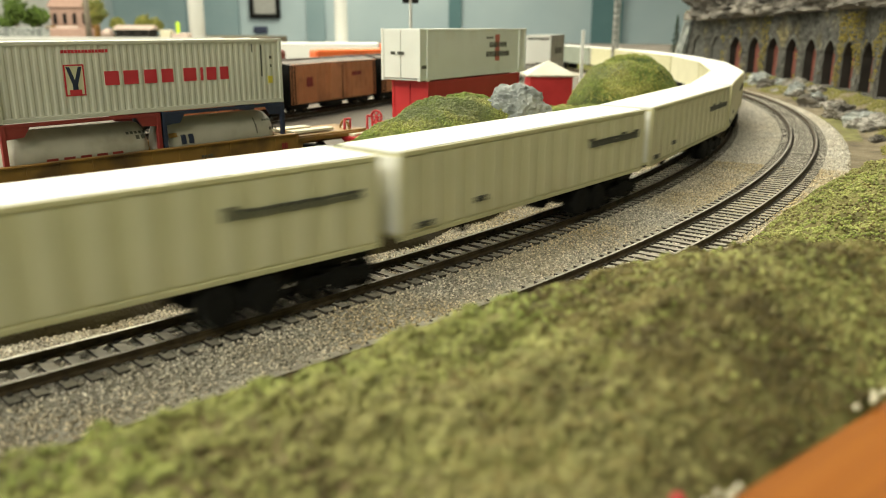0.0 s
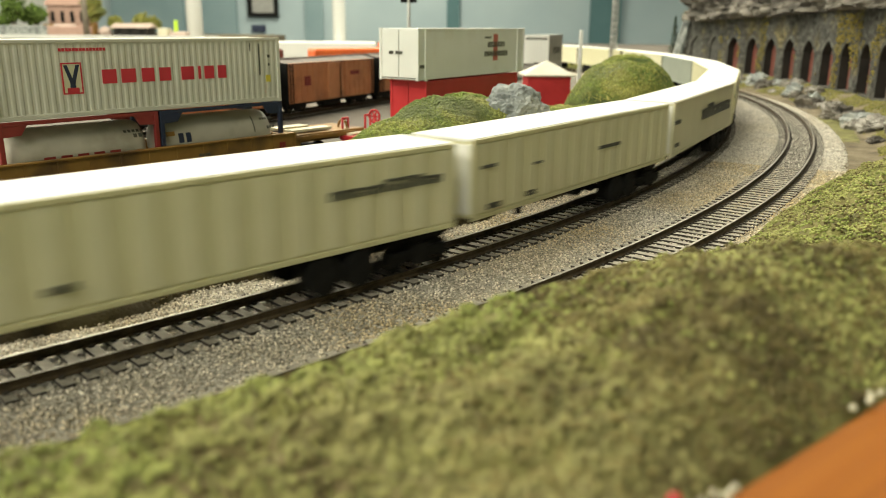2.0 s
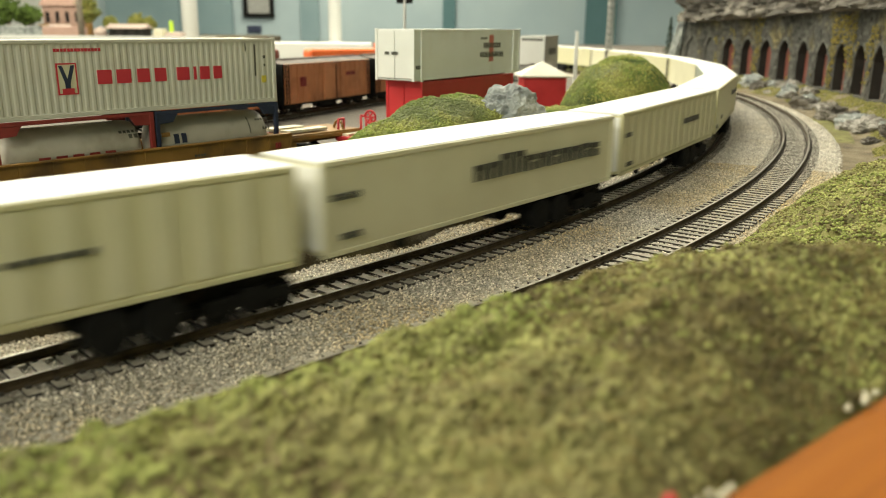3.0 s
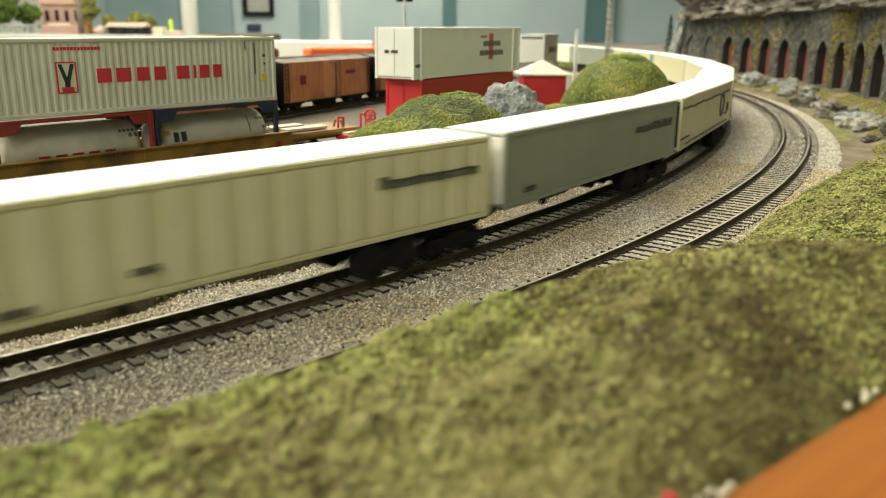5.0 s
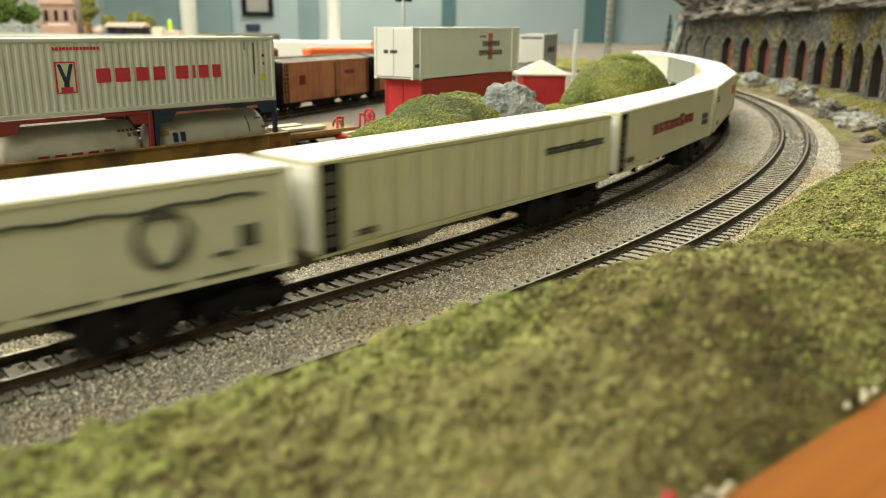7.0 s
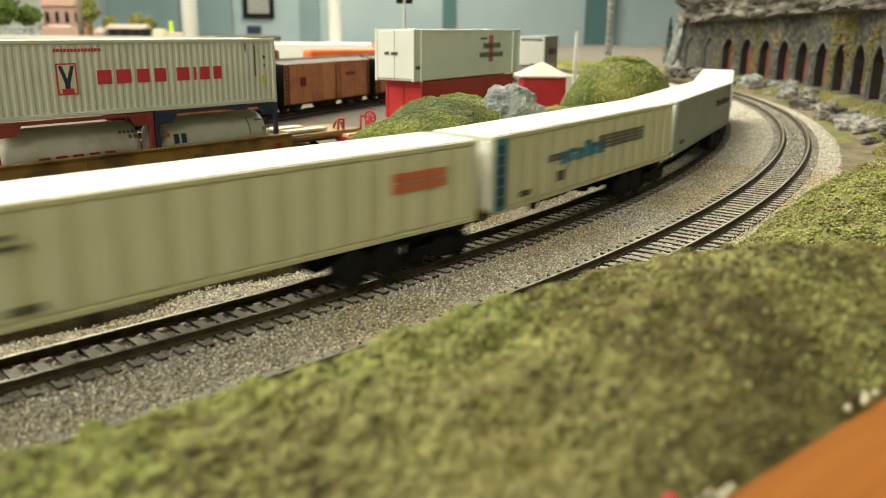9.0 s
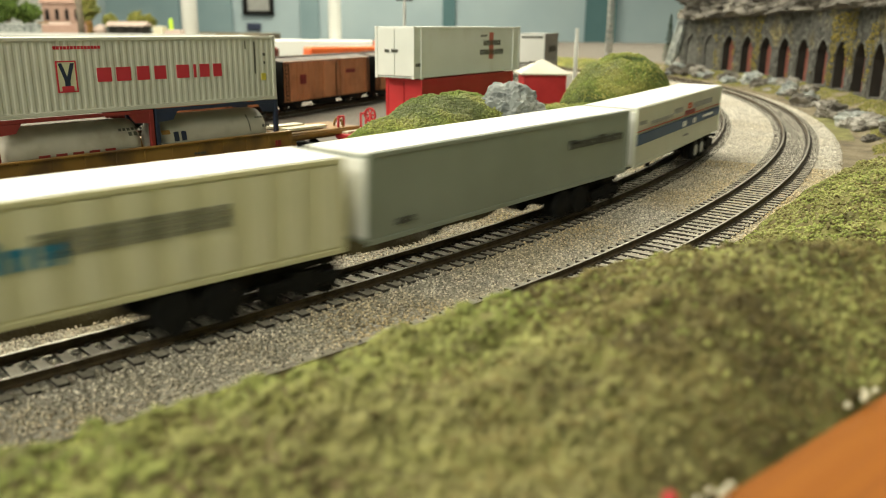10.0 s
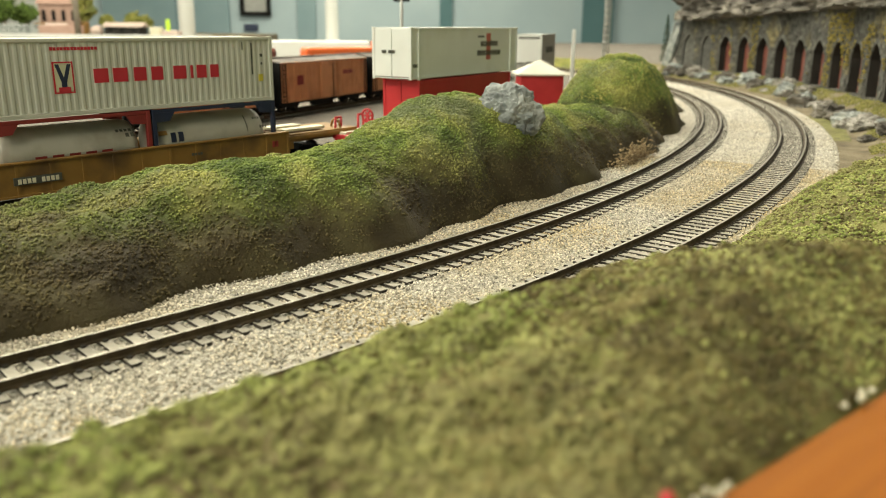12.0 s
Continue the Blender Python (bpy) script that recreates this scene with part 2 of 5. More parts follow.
def rod(bm, a, b, r0, r1=None, n=10, mi=0):
    a, b = Vector(a), Vector(b)
    r1 = r0 if r1 is None else r1
    q = (b - a).to_track_quat("Z", "Y").to_matrix()
    rings = []
    for p, r in ((a, r0), (b, r1)):
        rings.append([bm.verts.new(p + q @ Vector((r * math.cos(2 * math.pi * i / n), r * math.sin(2 * math.pi * i / n), 0))) for i in range(n)])
    for i in range(n):
        f = bm.faces.new((rings[0][i], rings[0][(i + 1) % n], rings[1][(i + 1) % n], rings[1][i]))
        f.material_index, f.smooth = mi, True
    bm.faces.new(rings[0][::-1]).material_index = mi
    bm.faces.new(rings[1]).material_index = mi


def mesh_of(name, bm, mats):
    me = bpy.data.meshes.new(name)
    bm.normal_update()
    bm.to_mesh(me)
    bm.free()
    for m in mats if isinstance(mats, (list, tuple)) else (mats,):
        me.materials.append(m)
    return me


def thing(name, label, category, group="", m=None, kind=""):
    ob = new(name)
    tagged(ob, label, category, group, kind)
    if m is not None:
        ob.matrix_basis = m
    return ob


def part(name, bm, mats, parent, label=""):
    ob = new(name, mesh_of(name, bm, mats))
    ob.parent = parent
    if label:
        tagged(ob, label)
    return ob


def solid(name, bm, mats, label="", category="", group="", kind="", m=None):
    ob = new(name, mesh_of(name, bm, mats))
    tagged(ob, label, category, group, kind)
    if m is not None:
        ob.matrix_basis = m
    return ob


def one_box(*a, bevel=0.0):
    bm = bmesh.new()
    box(bm, *a, bevel=bevel)
    return bm


# ---- the room ----
def wall(name, x0, x1, y0, y1, z0, z1, mat):
    return solid(name, one_box(x0, x1, y0, y1, z0, z1), mat, "plain painted room wall", "wall", kind="structure")


FLOOR_Z = -1.05
wall("wall_north", -4.6, 3.2, 6.0, 6.15, FLOOR_Z, CEILING_Z, M_WALL)
wall("wall_south", -4.6, 3.2, -2.6, -2.45, FLOOR_Z, CEILING_Z, M_WALL)
wall("wall_west", -4.75, -4.6, -2.6, 6.15, FLOOR_Z, CEILING_Z, M_WALL)
wall("wall_east", 3.2, 3.35, -2.6, 6.15, FLOOR_Z, CEILING_Z, M_WALL)
solid("floor", one_box(-4.75, 3.35, -2.6, 6.15, FLOOR_Z - 0.1, FLOOR_Z), M_FLOOR, "worn grey tiled floor of the club room", "floor", kind="structure")
solid("ceiling", one_box(-4.75, 3.35, -2.6, 6.15, CEILING_Z, CEILING_Z + 0.1), M_CEIL, "white ceiling of the club room", "ceiling", kind="structure")
# the layout's board
solid("ground", one_box(-3.6, 1.1, -2.1, 3.6, -0.06, -0.0012), M_YARD, "earth-brown painted board of the model railway", "ground", kind="structure")


# ---- tracks ----
def ribbon(bm, pts_at, ss, profile, mi=None):
    """A profile of (offset, height) swept along a track."""
    rows = [[bm.verts.new(pts_at(s, o) + Vector((0, 0, z))) for o, z in profile] for s in ss]
    for a, b in zip(rows, rows[1:]):
        for i in range(len(profile) - 1):
            f = bm.faces.new((a[i], b[i], b[i + 1], a[i + 1]))
            f.material_index = mi[i] if mi else 0
    return rows


P1 = lambda s, o: track_point(s, o)
P2 = lambda s, o: track_point(s, o, C2X, C2Y, R2, A0)


def rail_mesh(pt, s0, s1, off, n, top=RAIL):
    bm = bmesh.new()
    ss = [s0 + (s1 - s0) * i / n for i in range(n + 1)]
    z = top
    prof = [(-0.0011, z - 0.0024), (-0.0011, z - 0.002), (-0.0003, z - 0.0017), (-0.0003, z - 0.0008), (-0.0005, z - 0.0006), (-0.0005, z), (0.0005, z), (0.0005, z - 0.0006), (0.0003, z - 0.0008), (0.0003, z - 0.0017), (0.0011, z - 0.002), (0.0011, z - 0.0024)]
    ribbon(bm, pt, ss, [(off + o, h) for o, h in prof][::-1], [0, 0, 0, 0, 0, 1, 0, 0, 0, 0, 0])
    return bm


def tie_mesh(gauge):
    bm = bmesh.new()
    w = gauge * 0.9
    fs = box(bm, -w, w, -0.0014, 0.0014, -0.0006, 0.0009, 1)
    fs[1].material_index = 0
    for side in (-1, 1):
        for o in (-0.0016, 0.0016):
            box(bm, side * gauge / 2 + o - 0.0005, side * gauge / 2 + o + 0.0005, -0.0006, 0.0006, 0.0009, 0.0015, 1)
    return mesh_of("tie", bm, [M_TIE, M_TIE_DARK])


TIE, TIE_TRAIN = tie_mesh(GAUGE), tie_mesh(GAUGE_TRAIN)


def railway(name, label, pt, dr, s0, s1, near, gauge, tie, step=0.0059, n=260):
    tr = thing(name, label, "railway track", "railway tracks")
    for side in (-1, 1):
        part("rail", rail_mesh(pt, s0, s1, side * gauge / 2, n), [M_RAIL, M_RAILTOP], tr, "dark weathered rail with a polished head")
    s = s0
    rest = bmesh.new()
    while s < s1:
        p, d = pt(s, 0), dr(s)
        jig = random.uniform(-0.0004, 0.0004)
        m = Matrix.Translation(p + d * jig) @ Matrix.Rotation(math.atan2(d.y, d.x) - math.pi / 2 + random.uniform(-0.02, 0.02), 4, "Z")
        if near[0] < s < near[1]:
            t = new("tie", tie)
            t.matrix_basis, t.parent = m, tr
        else:
            vs = len(rest.verts)
            box(rest, -0.0152, 0.0152, -0.0013, 0.0013, -0.0006, 0.0009)
            rest.verts.ensure_lookup_table()
            for v in rest.verts[vs:]:
                v.co = m @ v.co
        s += step
    far = part("far_ties", rest, M_TIE, tr)
    tagged(far, "distant weathered ties", kind="stuff")
    return tr


railway("railway_track", "curved model railway track on grey ties, the train's own", P1, lambda s: track_dir(s), -2.6053, 3.3, (0.3, 1.7), GAUGE_TRAIN, TIE_TRAIN)
railway("railway_track", "empty curved model railway track on outer side of the bend", P2, lambda s: track_dir(s, R2, A0), -0.6, 2.2, (0.3, 1.75), GAUGE, TIE)

# ballast bed under both tracks
bm = bmesh.new()
ribbon(bm, P1, [-2.6 + 0.02 * i for i in range(296)], [(-0.04, -0.002), (-0.022, -0.0002), (0.0, 0.0), (0.03, 0.0), (0.08, 0.0), (0.09, -0.002)][::-1])
solid("ballast_bed", bm, M_BALLAST, "tan and grey granite ballast shoulder between the tracks", "ballast", kind="structure")


# ---- loose stones, foam and other fine stuff ----
RNG = np.random.default_rng(5)
OCTA_F = np.array([(0, 2, 4), (2, 1, 4), (1, 3, 4), (3, 0, 4), (2, 0, 5), (1, 2, 5), (3, 1, 5), (0, 3, 5)])


def crumbs(name, centres, sizes, mat, label, flat=0.7, parent=None):
    """Many small uneven lumps in one mesh."""
    n = len(centres)
    base = np.array([(1, 0, 0), (-1, 0, 0), (0, 1, 0), (0, -1, 0), (0, 0, flat), (0, 0, -flat)], float)
    a, b = RNG.uniform(0, 2 * np.pi, n), RNG.uniform(-0.7, 0.7, n)
    v = base[None] * RNG.uniform(0.65, 1.25, (n, 6, 1))
    ca, sa, cb, sb = (q[:, None] for q in (np.cos(a), np.sin(a), np.cos(b), np.sin(b)))
    x, y, z = v[..., 0], v[..., 1], v[..., 2]
    y, z = y * cb - z * sb, y * sb + z * cb
    x, y = x * ca - y * sa, x * sa + y * ca
    v = np.stack([x, y, z], -1) * np.asarray(sizes)[:, None, None] + np.asarray(centres)[:, None, :]
    f = (OCTA_F[None] + 6 * np.arange(n)[:, None, None]).reshape(-1, 3)
    me = bpy.data.meshes.new(name)
    me.vertices.add(6 * n)
    me.vertices.foreach_set("co", v.reshape(-1).astype(np.float32))
    me.loops.add(3 * len(f))
    me.loops.foreach_set("vertex_index", f.reshape(-1).astype(np.int32))
    me.polygons.add(len(f))
    me.polygons.foreach_set("loop_start", np.arange(0, 3 * len(f), 3, dtype=np.int32))
    me.update(calc_edges=True)
    me.materials.append(mat)
    ob = new(name, me)
    tagged(ob, label, name.replace("_", " "), kind="stuff")
    if parent is not None:
        ob.parent = parent
    return ob


def arc_xy(s, off):
    a = A0 + s / R1
    return CX + (R1 + off) * np.cos(a), CY + (R1 + off) * np.sin(a)


def tie_mask(x, y, cx, cy, r, s0, gauge, step=0.0059):
    dx, dy = x - cx, y - cy
    off = np.hypot(dx, dy) - r
    s = (np.arctan2(dy, dx) - A0) * r
    t = (s - s0 + step / 2) % step - step / 2
    on_tie = (abs(t) < 0.0016) & (abs(off) < gauge * 0.92)
    on_rail = abs(abs(off) - gauge / 2) < 0.0017
    between = abs(off) < 0.0075
    return on_tie | on_rail, between


def ballast(s0, s1, spacing, lo, hi):
    n = int((s1 - s0) * (hi - lo) / spacing ** 2)
    s, off = RNG.uniform(s0, s1, n), RNG.uniform(lo, hi, n)
    x, y = arc_xy(s, off)
    b1, in1 = tie_mask(x, y, CX, CY, R1, -2.6053, GAUGE_TRAIN)
    b2, in2 = tie_mask(x, y, C2X, C2Y, R2, -0.6, GAUGE)
    keep = ~(b1 | b2)
    size = RNG.uniform(0.32, 0.62, n) * spacing
    z = RNG.uniform(0.0001, 0.00055, n)
    z = np.where(off < -0.022, -0.0002, z)
    return np.stack([x, y, z], -1)[keep], size[keep]


near, near_size = ballast(0.36, 0.84, 0.00088, -0.04, 0.088)
far, far_size = ballast(0.84, 1.75, 0.00135, -0.036, 0.086)
crumbs("ballast_stones", near, near_size, M_STONE_TAN, "crushed grey and tan granite ballast round the ties")
crumbs("ballast_stones", far, far_size, M_STONE, "pale dusty granite ballast farther round the bend")


# ---- grassy mounds ----
def fbm(x, y, scale, octaves=4):
    v, amp = 0.0, 1.0
    for i in range(octaves):
        v += amp * noise.noise(Vector((x * scale, y * scale, 3.7 * i)))
        scale, amp = scale * 2.03, amp * 0.5
    return v


HILL_A = (-75, -52, -46.4, -45.3, -44.2, -41.9, -40.1, -38.9, -37.6, -36.2, -34.6, -33.0, -31.0, -28.0, -25.0, -20.0, -10.0)
HILL_Z = (0.014, 0.015, 0.0165, 0.0205, 0.0225, 0.024, 0.025, 0.026, 0.0325, 0.041, 0.042, 0.036, 0.028, 0.025, 0.022, 0.012, 0.008)


def hill_height(r, deg):
    foot = 1.139 + 0.004 * math.sin(deg * 0.9) + 0.003 * math.sin(deg * 2.3)
    crest = 1.083 + 0.006 * math.sin(deg * 0.45)
    top = float(np.interp(deg, HILL_A, HILL_Z)) + RAIL
    if r > foot:
        k = -0.05
    elif r > crest:
        k = 1 - (1 - (foot - r) / (foot - crest)) ** 3.0
    else:
        q = min(1.0, (crest - r) / (crest - 1.022))
        k = 0.5 + 0.5 * math.cos(q * math.pi)
    p = polar(r, deg)
    h = top * k
    # the rounded knoll at the end of the embankment
    dr, da = (r - 1.09) / (0.054 if r > 1.09 else 0.05), (deg + 20.4) / (5.6 if deg > -20.4 else 4.4)
    d = math.hypot(dr, da)
    if d < 1 and r < foot + 0.002:
        h = max(h, (0.051 + RAIL + 0.004 * fbm(p.x, p.y, 28, 3)) * (1 - d ** 2.6))
    crease = 0.0032 * (0.35 - abs(fbm(p.x + 0.3 * r, p.y, 33, 2))) + 0.0012 * (0.3 - abs(fbm(p.x, p.y, 120, 2)))
    wob = fbm(p.x, p.y, 22, 3) * 0.0035 + fbm(p.x, p.y, 95, 3) * 0.0014 + crease
    return h + wob * min(1.0, max(0.0, k * 3)) - 0.0015 * (k < 0.02)


def sheet(name, fn, r0, r1, nr, a0, a1, na, mats, label, category, second=None):
    bm = bmesh.new()
    grid = []
    for i in range(na + 1):
        deg = a0 + (a1 - a0) * i / na
        grid.append([bm.verts.new(polar(r, deg, fn(r, deg))) for r in (r0 + (r1 - r0) * j / nr for j in range(nr + 1))])
    for a, b in zip(grid, grid[1:]):
        for j in range(nr):
            f = bm.faces.new((a[j], a[j + 1], b[j + 1], b[j]))
            f.smooth = True
            if second and second(f.calc_center_median()):
                f.material_index = 1
    return solid(name, bm, mats, label, category, kind="structure")


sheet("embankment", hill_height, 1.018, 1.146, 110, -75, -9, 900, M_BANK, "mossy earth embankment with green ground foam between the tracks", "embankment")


ex, ey = 0.0297, 0.0736
EDGE = Matrix.Translation((ex, ey, 0)) @ Matrix.Rotation(math.atan2(0.024, 0.029), 4, "Z")
EDGE_INV = EDGE.inverted()


def fg_height(r, deg):
    """The mound along the layout's edge, and the lower one behind it."""
    p = polar(r, deg)
    foot = float(np.interp(deg, (-34, -31.6, -29, -27.4, -25.4, -23), (1.2362, 1.238, 1.245, 1.257, 1.278, 1.31))) + 0.0012 * math.sin(deg * 1.7)
    top = float(np.interp(deg, (-75, -50, -47, -45, -43.4, -42.3, -41.2, -40.0, -36, -33, -29, -25, -20, -14), (0.032, 0.0321, 0.0324, 0.0321, 0.0313, 0.0275, 0.0185, 0.0135, 0.0165, 0.019, 0.019, 0.016, 0.009, 0.004)))
    wide = float(np.interp(deg, (-75, -43, -38, -14), (0.034, 0.034, 0.045, 0.06)))
    if r < foot:
        k = -0.08
    else:
        q = min(1.0, (r - foot) / wide)
        k = math.sin(q * math.pi / 2) ** 0.9
    rise = min(1.0, max(0.0, (r - 1.262) / 0.045)) * min(1.0, max(0.0, (deg + 47.5) / 3)) * min(1.0, max(0.0, (-40.6 - deg) / 1.8))
    top += 0.0125 * rise
    wob = fbm(p.x, p.y, 45, 3) * 0.0018 + fbm(p.x, p.y, 150, 2) * 0.0021 + 0.0014 * noise.noise(Vector((p.x * 290, p.y * 290, 0.0)))
    h = top * k + wob * min(1.0, max(0.0, 3 * k))
    gap = (EDGE_INV @ p).y
    return min(h, 0.0335 + 0.0006 * noise.noise(p * 400) + max(gap, 0.0) * 0.55) if gap > 0.0003 else min(h, 0.031)


sheet("grass_mound", fg_height, 1.232, 1.40, 130, -66, -13, 900, M_TURF_BASE, "olive green ground foam mound along the edge of the layout", "grass mound")


def foam(name, fn, r0, r1, a0, a1, spacing, want, size, mat, label):
    n = int((r1 - r0) * radians(a1 - a0) * (r0 + r1) / 2 / spacing ** 2)
    pts, sizes = [], []
    for r, deg, u, sz in zip(RNG.uniform(r0, r1, n), RNG.uniform(a0, a1, n), RNG.uniform(0, 1, n), RNG.uniform(*size, n)):
        h = fn(r, deg)
        if h > 0 and u < want(r, deg, h):
            p = polar(r, deg, h + sz * 0.25)
            pts.append(p[:])
            sizes.append(sz)
    return crumbs(name, np.array(pts), np.array(sizes), mat, label, 0.8)


def hill_cover(r, deg, h):
    """Foam lies thick on the crown and thinner, in drifts, on the flank."""
    p = polar(r, deg)
    return 0.4 + 0.4 * min(1.0, max(0.0, (h - 0.01) / 0.018)) + 0.6 * fbm(p.x, p.y, 40, 2)


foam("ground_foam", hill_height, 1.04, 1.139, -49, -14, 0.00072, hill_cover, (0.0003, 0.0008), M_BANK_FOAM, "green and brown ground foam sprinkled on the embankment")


foam("ground_foam", hill_height, 1.05, 1.135, -24.5, -14.5, 0.0011, lambda r, d, h: 0.55 + fbm(*polar(r, d)[:2], 45, 2) if h > 0.026 else 0.06, (0.0005, 0.0011), M_TURF_HILL, "yellow-green ground foam on the rounded knoll")


def brown(r, deg):
    """Share of brown foam in the mix: more of it towards the layout's outer edge."""
    p = polar(r, deg)
    side = min(1.0, max(0.0, (p.x + 0.012) / 0.05))
    return min(0.9, max(0.04, 0.06 + 0.8 * side + 0.9 * fbm(p.x, p.y, 30, 3)))


foam("ground_foam", fg_height, 1.238, 1.335, -56, -41, 0.00072, lambda r, d, h: 0.95 * (1 - brown(r, d)), (0.0003, 0.0008), M_TURF, "olive ground foam turf on the edge mound")
foam("ground_foam", fg_height, 1.238, 1.36, -41.5, -22, 0.00105, lambda r, d, h: 0.95 * (1 - 0.45 * brown(r, d)), (0.0004, 0.0009), M_TURF, "olive ground foam turf on the low mound")
foam("ground_foam", fg_height, 1.238, 1.335, -56, -41, 0.00072, lambda r, d, h: 0.95 * brown(r, d), (0.0003, 0.0008), M_TURF_BROWN, "brown ground foam turf on the edge mound")
foam("ground_foam", fg_height, 1.238, 1.36, -41.5, -22, 0.00105, lambda r, d, h: 0.4 * brown(r, d), (0.0004, 0.0008), M_TURF_BROWN, "brown ground foam turf on the low mound")

# the edge board
solid("edge_board", one_box(-0.6, 0.34, -0.4, 0.0, -0.12, 0.03 + RAIL, bevel=0.0015), M_ORANGE, "orange varnished wooden board edging the layout", "board", kind="structure", m=EDGE)


# ground that rises from the outer track to the foot of the wall
def outer_height(r, deg):
    p = polar(r, deg)
    q = min(1.0, max(0.0, (r - 1.262) / 0.05))
    return -0.0008 + 0.0125 * q * q * (3 - 2 * q) + (fbm(p.x, p.y, 30, 4) * 0.003) * q


sheet("verge", outer_height, 1.235, 1.345, 40, -32, 30, 200, M_GROUND, "tan earth verge with moss below the stone wall", "verge")
foam("moss", outer_height, 1.25, 1.318, -24, 22, 0.0016, lambda r, d, h: 0.9 if fbm(*polar(r, d)[:2], 26, 2) + (r - 1.27) * 9 > 0.0 else 0.08, (0.0006, 0.0013), M_MOSS, "yellow-green moss patches on the verge")

# ---- the train ----
PITCH, LENGTH, WIDE = 0.1695, 0.1625, 0.026
Z0, Z1 = 0.0127 + RAIL, 0.0402 + RAIL
CUBIC = (-3.468e-04, 6.27e-03, -0.24906, 1.3823)
FIX_T = (0, 1, 1.5, 2.5, 3, 4, 4.8, 5.5, 6, 6.5, 7, 8, 8.8, 9.5, 10, 10.5, 11, 11.5, 12)
FIX_S = (0, 0.0005, 0.003, -0.001, -0.0045, -0.003, -0.002, 0.002, 0.002, 0.0045, 0.0015, 0.001, 0, -0.003, -0.0035, -0.002, 0.0025, 0.003, 0.003)
TRAILERS = []


def along(t):
    return np.polyval(CUBIC, t) + float(np.interp(t, FIX_T, FIX_S))


def trailer_pose(k, t, length):
    s = along(t) + k * PITCH + 0.0012
    a, b = track_point(s + 0.008), track_point(s + length - 0.008)
    d = (b - a).normalized()
    return Matrix.Translation((a + b) / 2) @ Matrix.Rotation(math.atan2(d.y, d.x), 4, "Z")


def wheel_mesh(r, w):
    bm = bmesh.new()
    rod(bm, (0, -w / 2, 0), (0, w / 2, 0), r, n=16)
    rod(bm, (0, -w / 2 - 0.0004, 0), (0, w / 2 + 0.0004, 0), r * 0.55, n=12, mi=1)
    return bm


RAIL_WHEEL = mesh_of("rail_wheel", wheel_mesh(0.0048, 0.002), [M_BLACK, M_RAIL])
TYRE = mesh_of("tyre", wheel_mesh(0.0057, 0.0032), [M_TYRE, M_BLACK])
TYRE_HUB = mesh_of("tyre", wheel_mesh(0.0057, 0.0032), [M_TYRE, M_HUB])


def bars(u0, u1, z0, z1, n, duty=0.75, rows=1, jitter=0.0, y=None):
    """Rows of plain bars on the outer side, u from the front, z as a share of the side's height."""
    bm = bmesh.new()
    y = -WIDE / 2 - 0.0004 if y is None else y
    for r in range(rows):
        a, b = z0 + (z1 - z0) * r / rows, z0 + (z1 - z0) * (r + 0.8 if rows > 1 else r + 1) / rows
        for i in range(n):
            p = u0 + (u1 - u0) * i / n
            q = p + (u1 - u0) / n * duty
            dz = random.uniform(-jitter, jitter)
            if jitter:
                low = (b - a) * random.choice((0.0, 0.28, 0.28, 0.3))
                top = b - low
                st = (q - p) * 0.34
                for e, f, g, k in ((p, p + st, a, top), (q - st, q, a, top if random.random() < 0.7 else (a + top) / 2), (p, q, top - (b - a) * 0.24, top)):
                    box(bm, LENGTH * (e - 0.5), LENGTH * (f - 0.5), y - 0.00015 - 0.00003 * (e == p), y + 0.0004, Z0 + (Z1 - Z0) * (g + dz), Z0 + (Z1 - Z0) * (k + dz))
                continue
            box(bm, LENGTH * (p - 0.5), LENGTH * (q - 0.5), y - 0.00015, y + 0.0004, Z0 + (Z1 - Z0) * (a + dz), Z0 + (Z1 - Z0) * (b + dz))
    return bm


def trailer_body(ribbed):
    bm = bmesh.new()
    h, w = LENGTH / 2, WIDE / 2
    box(bm, -h + 0.0006, h - 0.0006, -w + 0.0003, w - 0.0003, Z0 + 0.0008, Z1 - 0.0012)
    return bm


RIB_MESHES = {}


def ribs(body, mat):
    """Broad pressed ribs on both sides, alike."""
    if mat.name not in RIB_MESHES:
        RIB_MESHES[mat.name] = mesh_of("side_rib", one_box(-0.0034, 0.0034, -0.0004, 0.0004, Z0 + 0.0022, Z1 - 0.0022), mat)
    for side in (-1, 1):
        for i in range(15):
            r = new("side_rib", RIB_MESHES[mat.name])
            r.matrix_basis, r.parent = pose(-LENGTH / 2 + LENGTH * (i + 0.5) / 15, side * (WIDE / 2 - 0.0003), 0), body


def trailer_frame():
    """Rails along the top and bottom edges, and the corner posts."""
    h, w = LENGTH / 2, WIDE / 2
    out = {"top_rail": [], "bottom_rail": [], "corner_post": []}
    for side in (-1, 1):
        y = side * (w - 0.0002)
        out["top_rail"].append(one_box(-h, h, y - 0.0004, y + 0.0004, Z1 - 0.0018, Z1 - 0.0004, bevel=0.0002))
        out["bottom_rail"].append(one_box(-h, h, y - 0.0004, y + 0.0004, Z0, Z0 + 0.0015, bevel=0.0002))
        for end in (-1, 1):
            x = end * (h - 0.0008)
            out["corner_post"].append(one_box(x - 0.0009, x + 0.0009, y - 0.00045, y + 0.00045, Z0 + 0.001, Z1 - 0.001, bevel=0.0002))
    return out


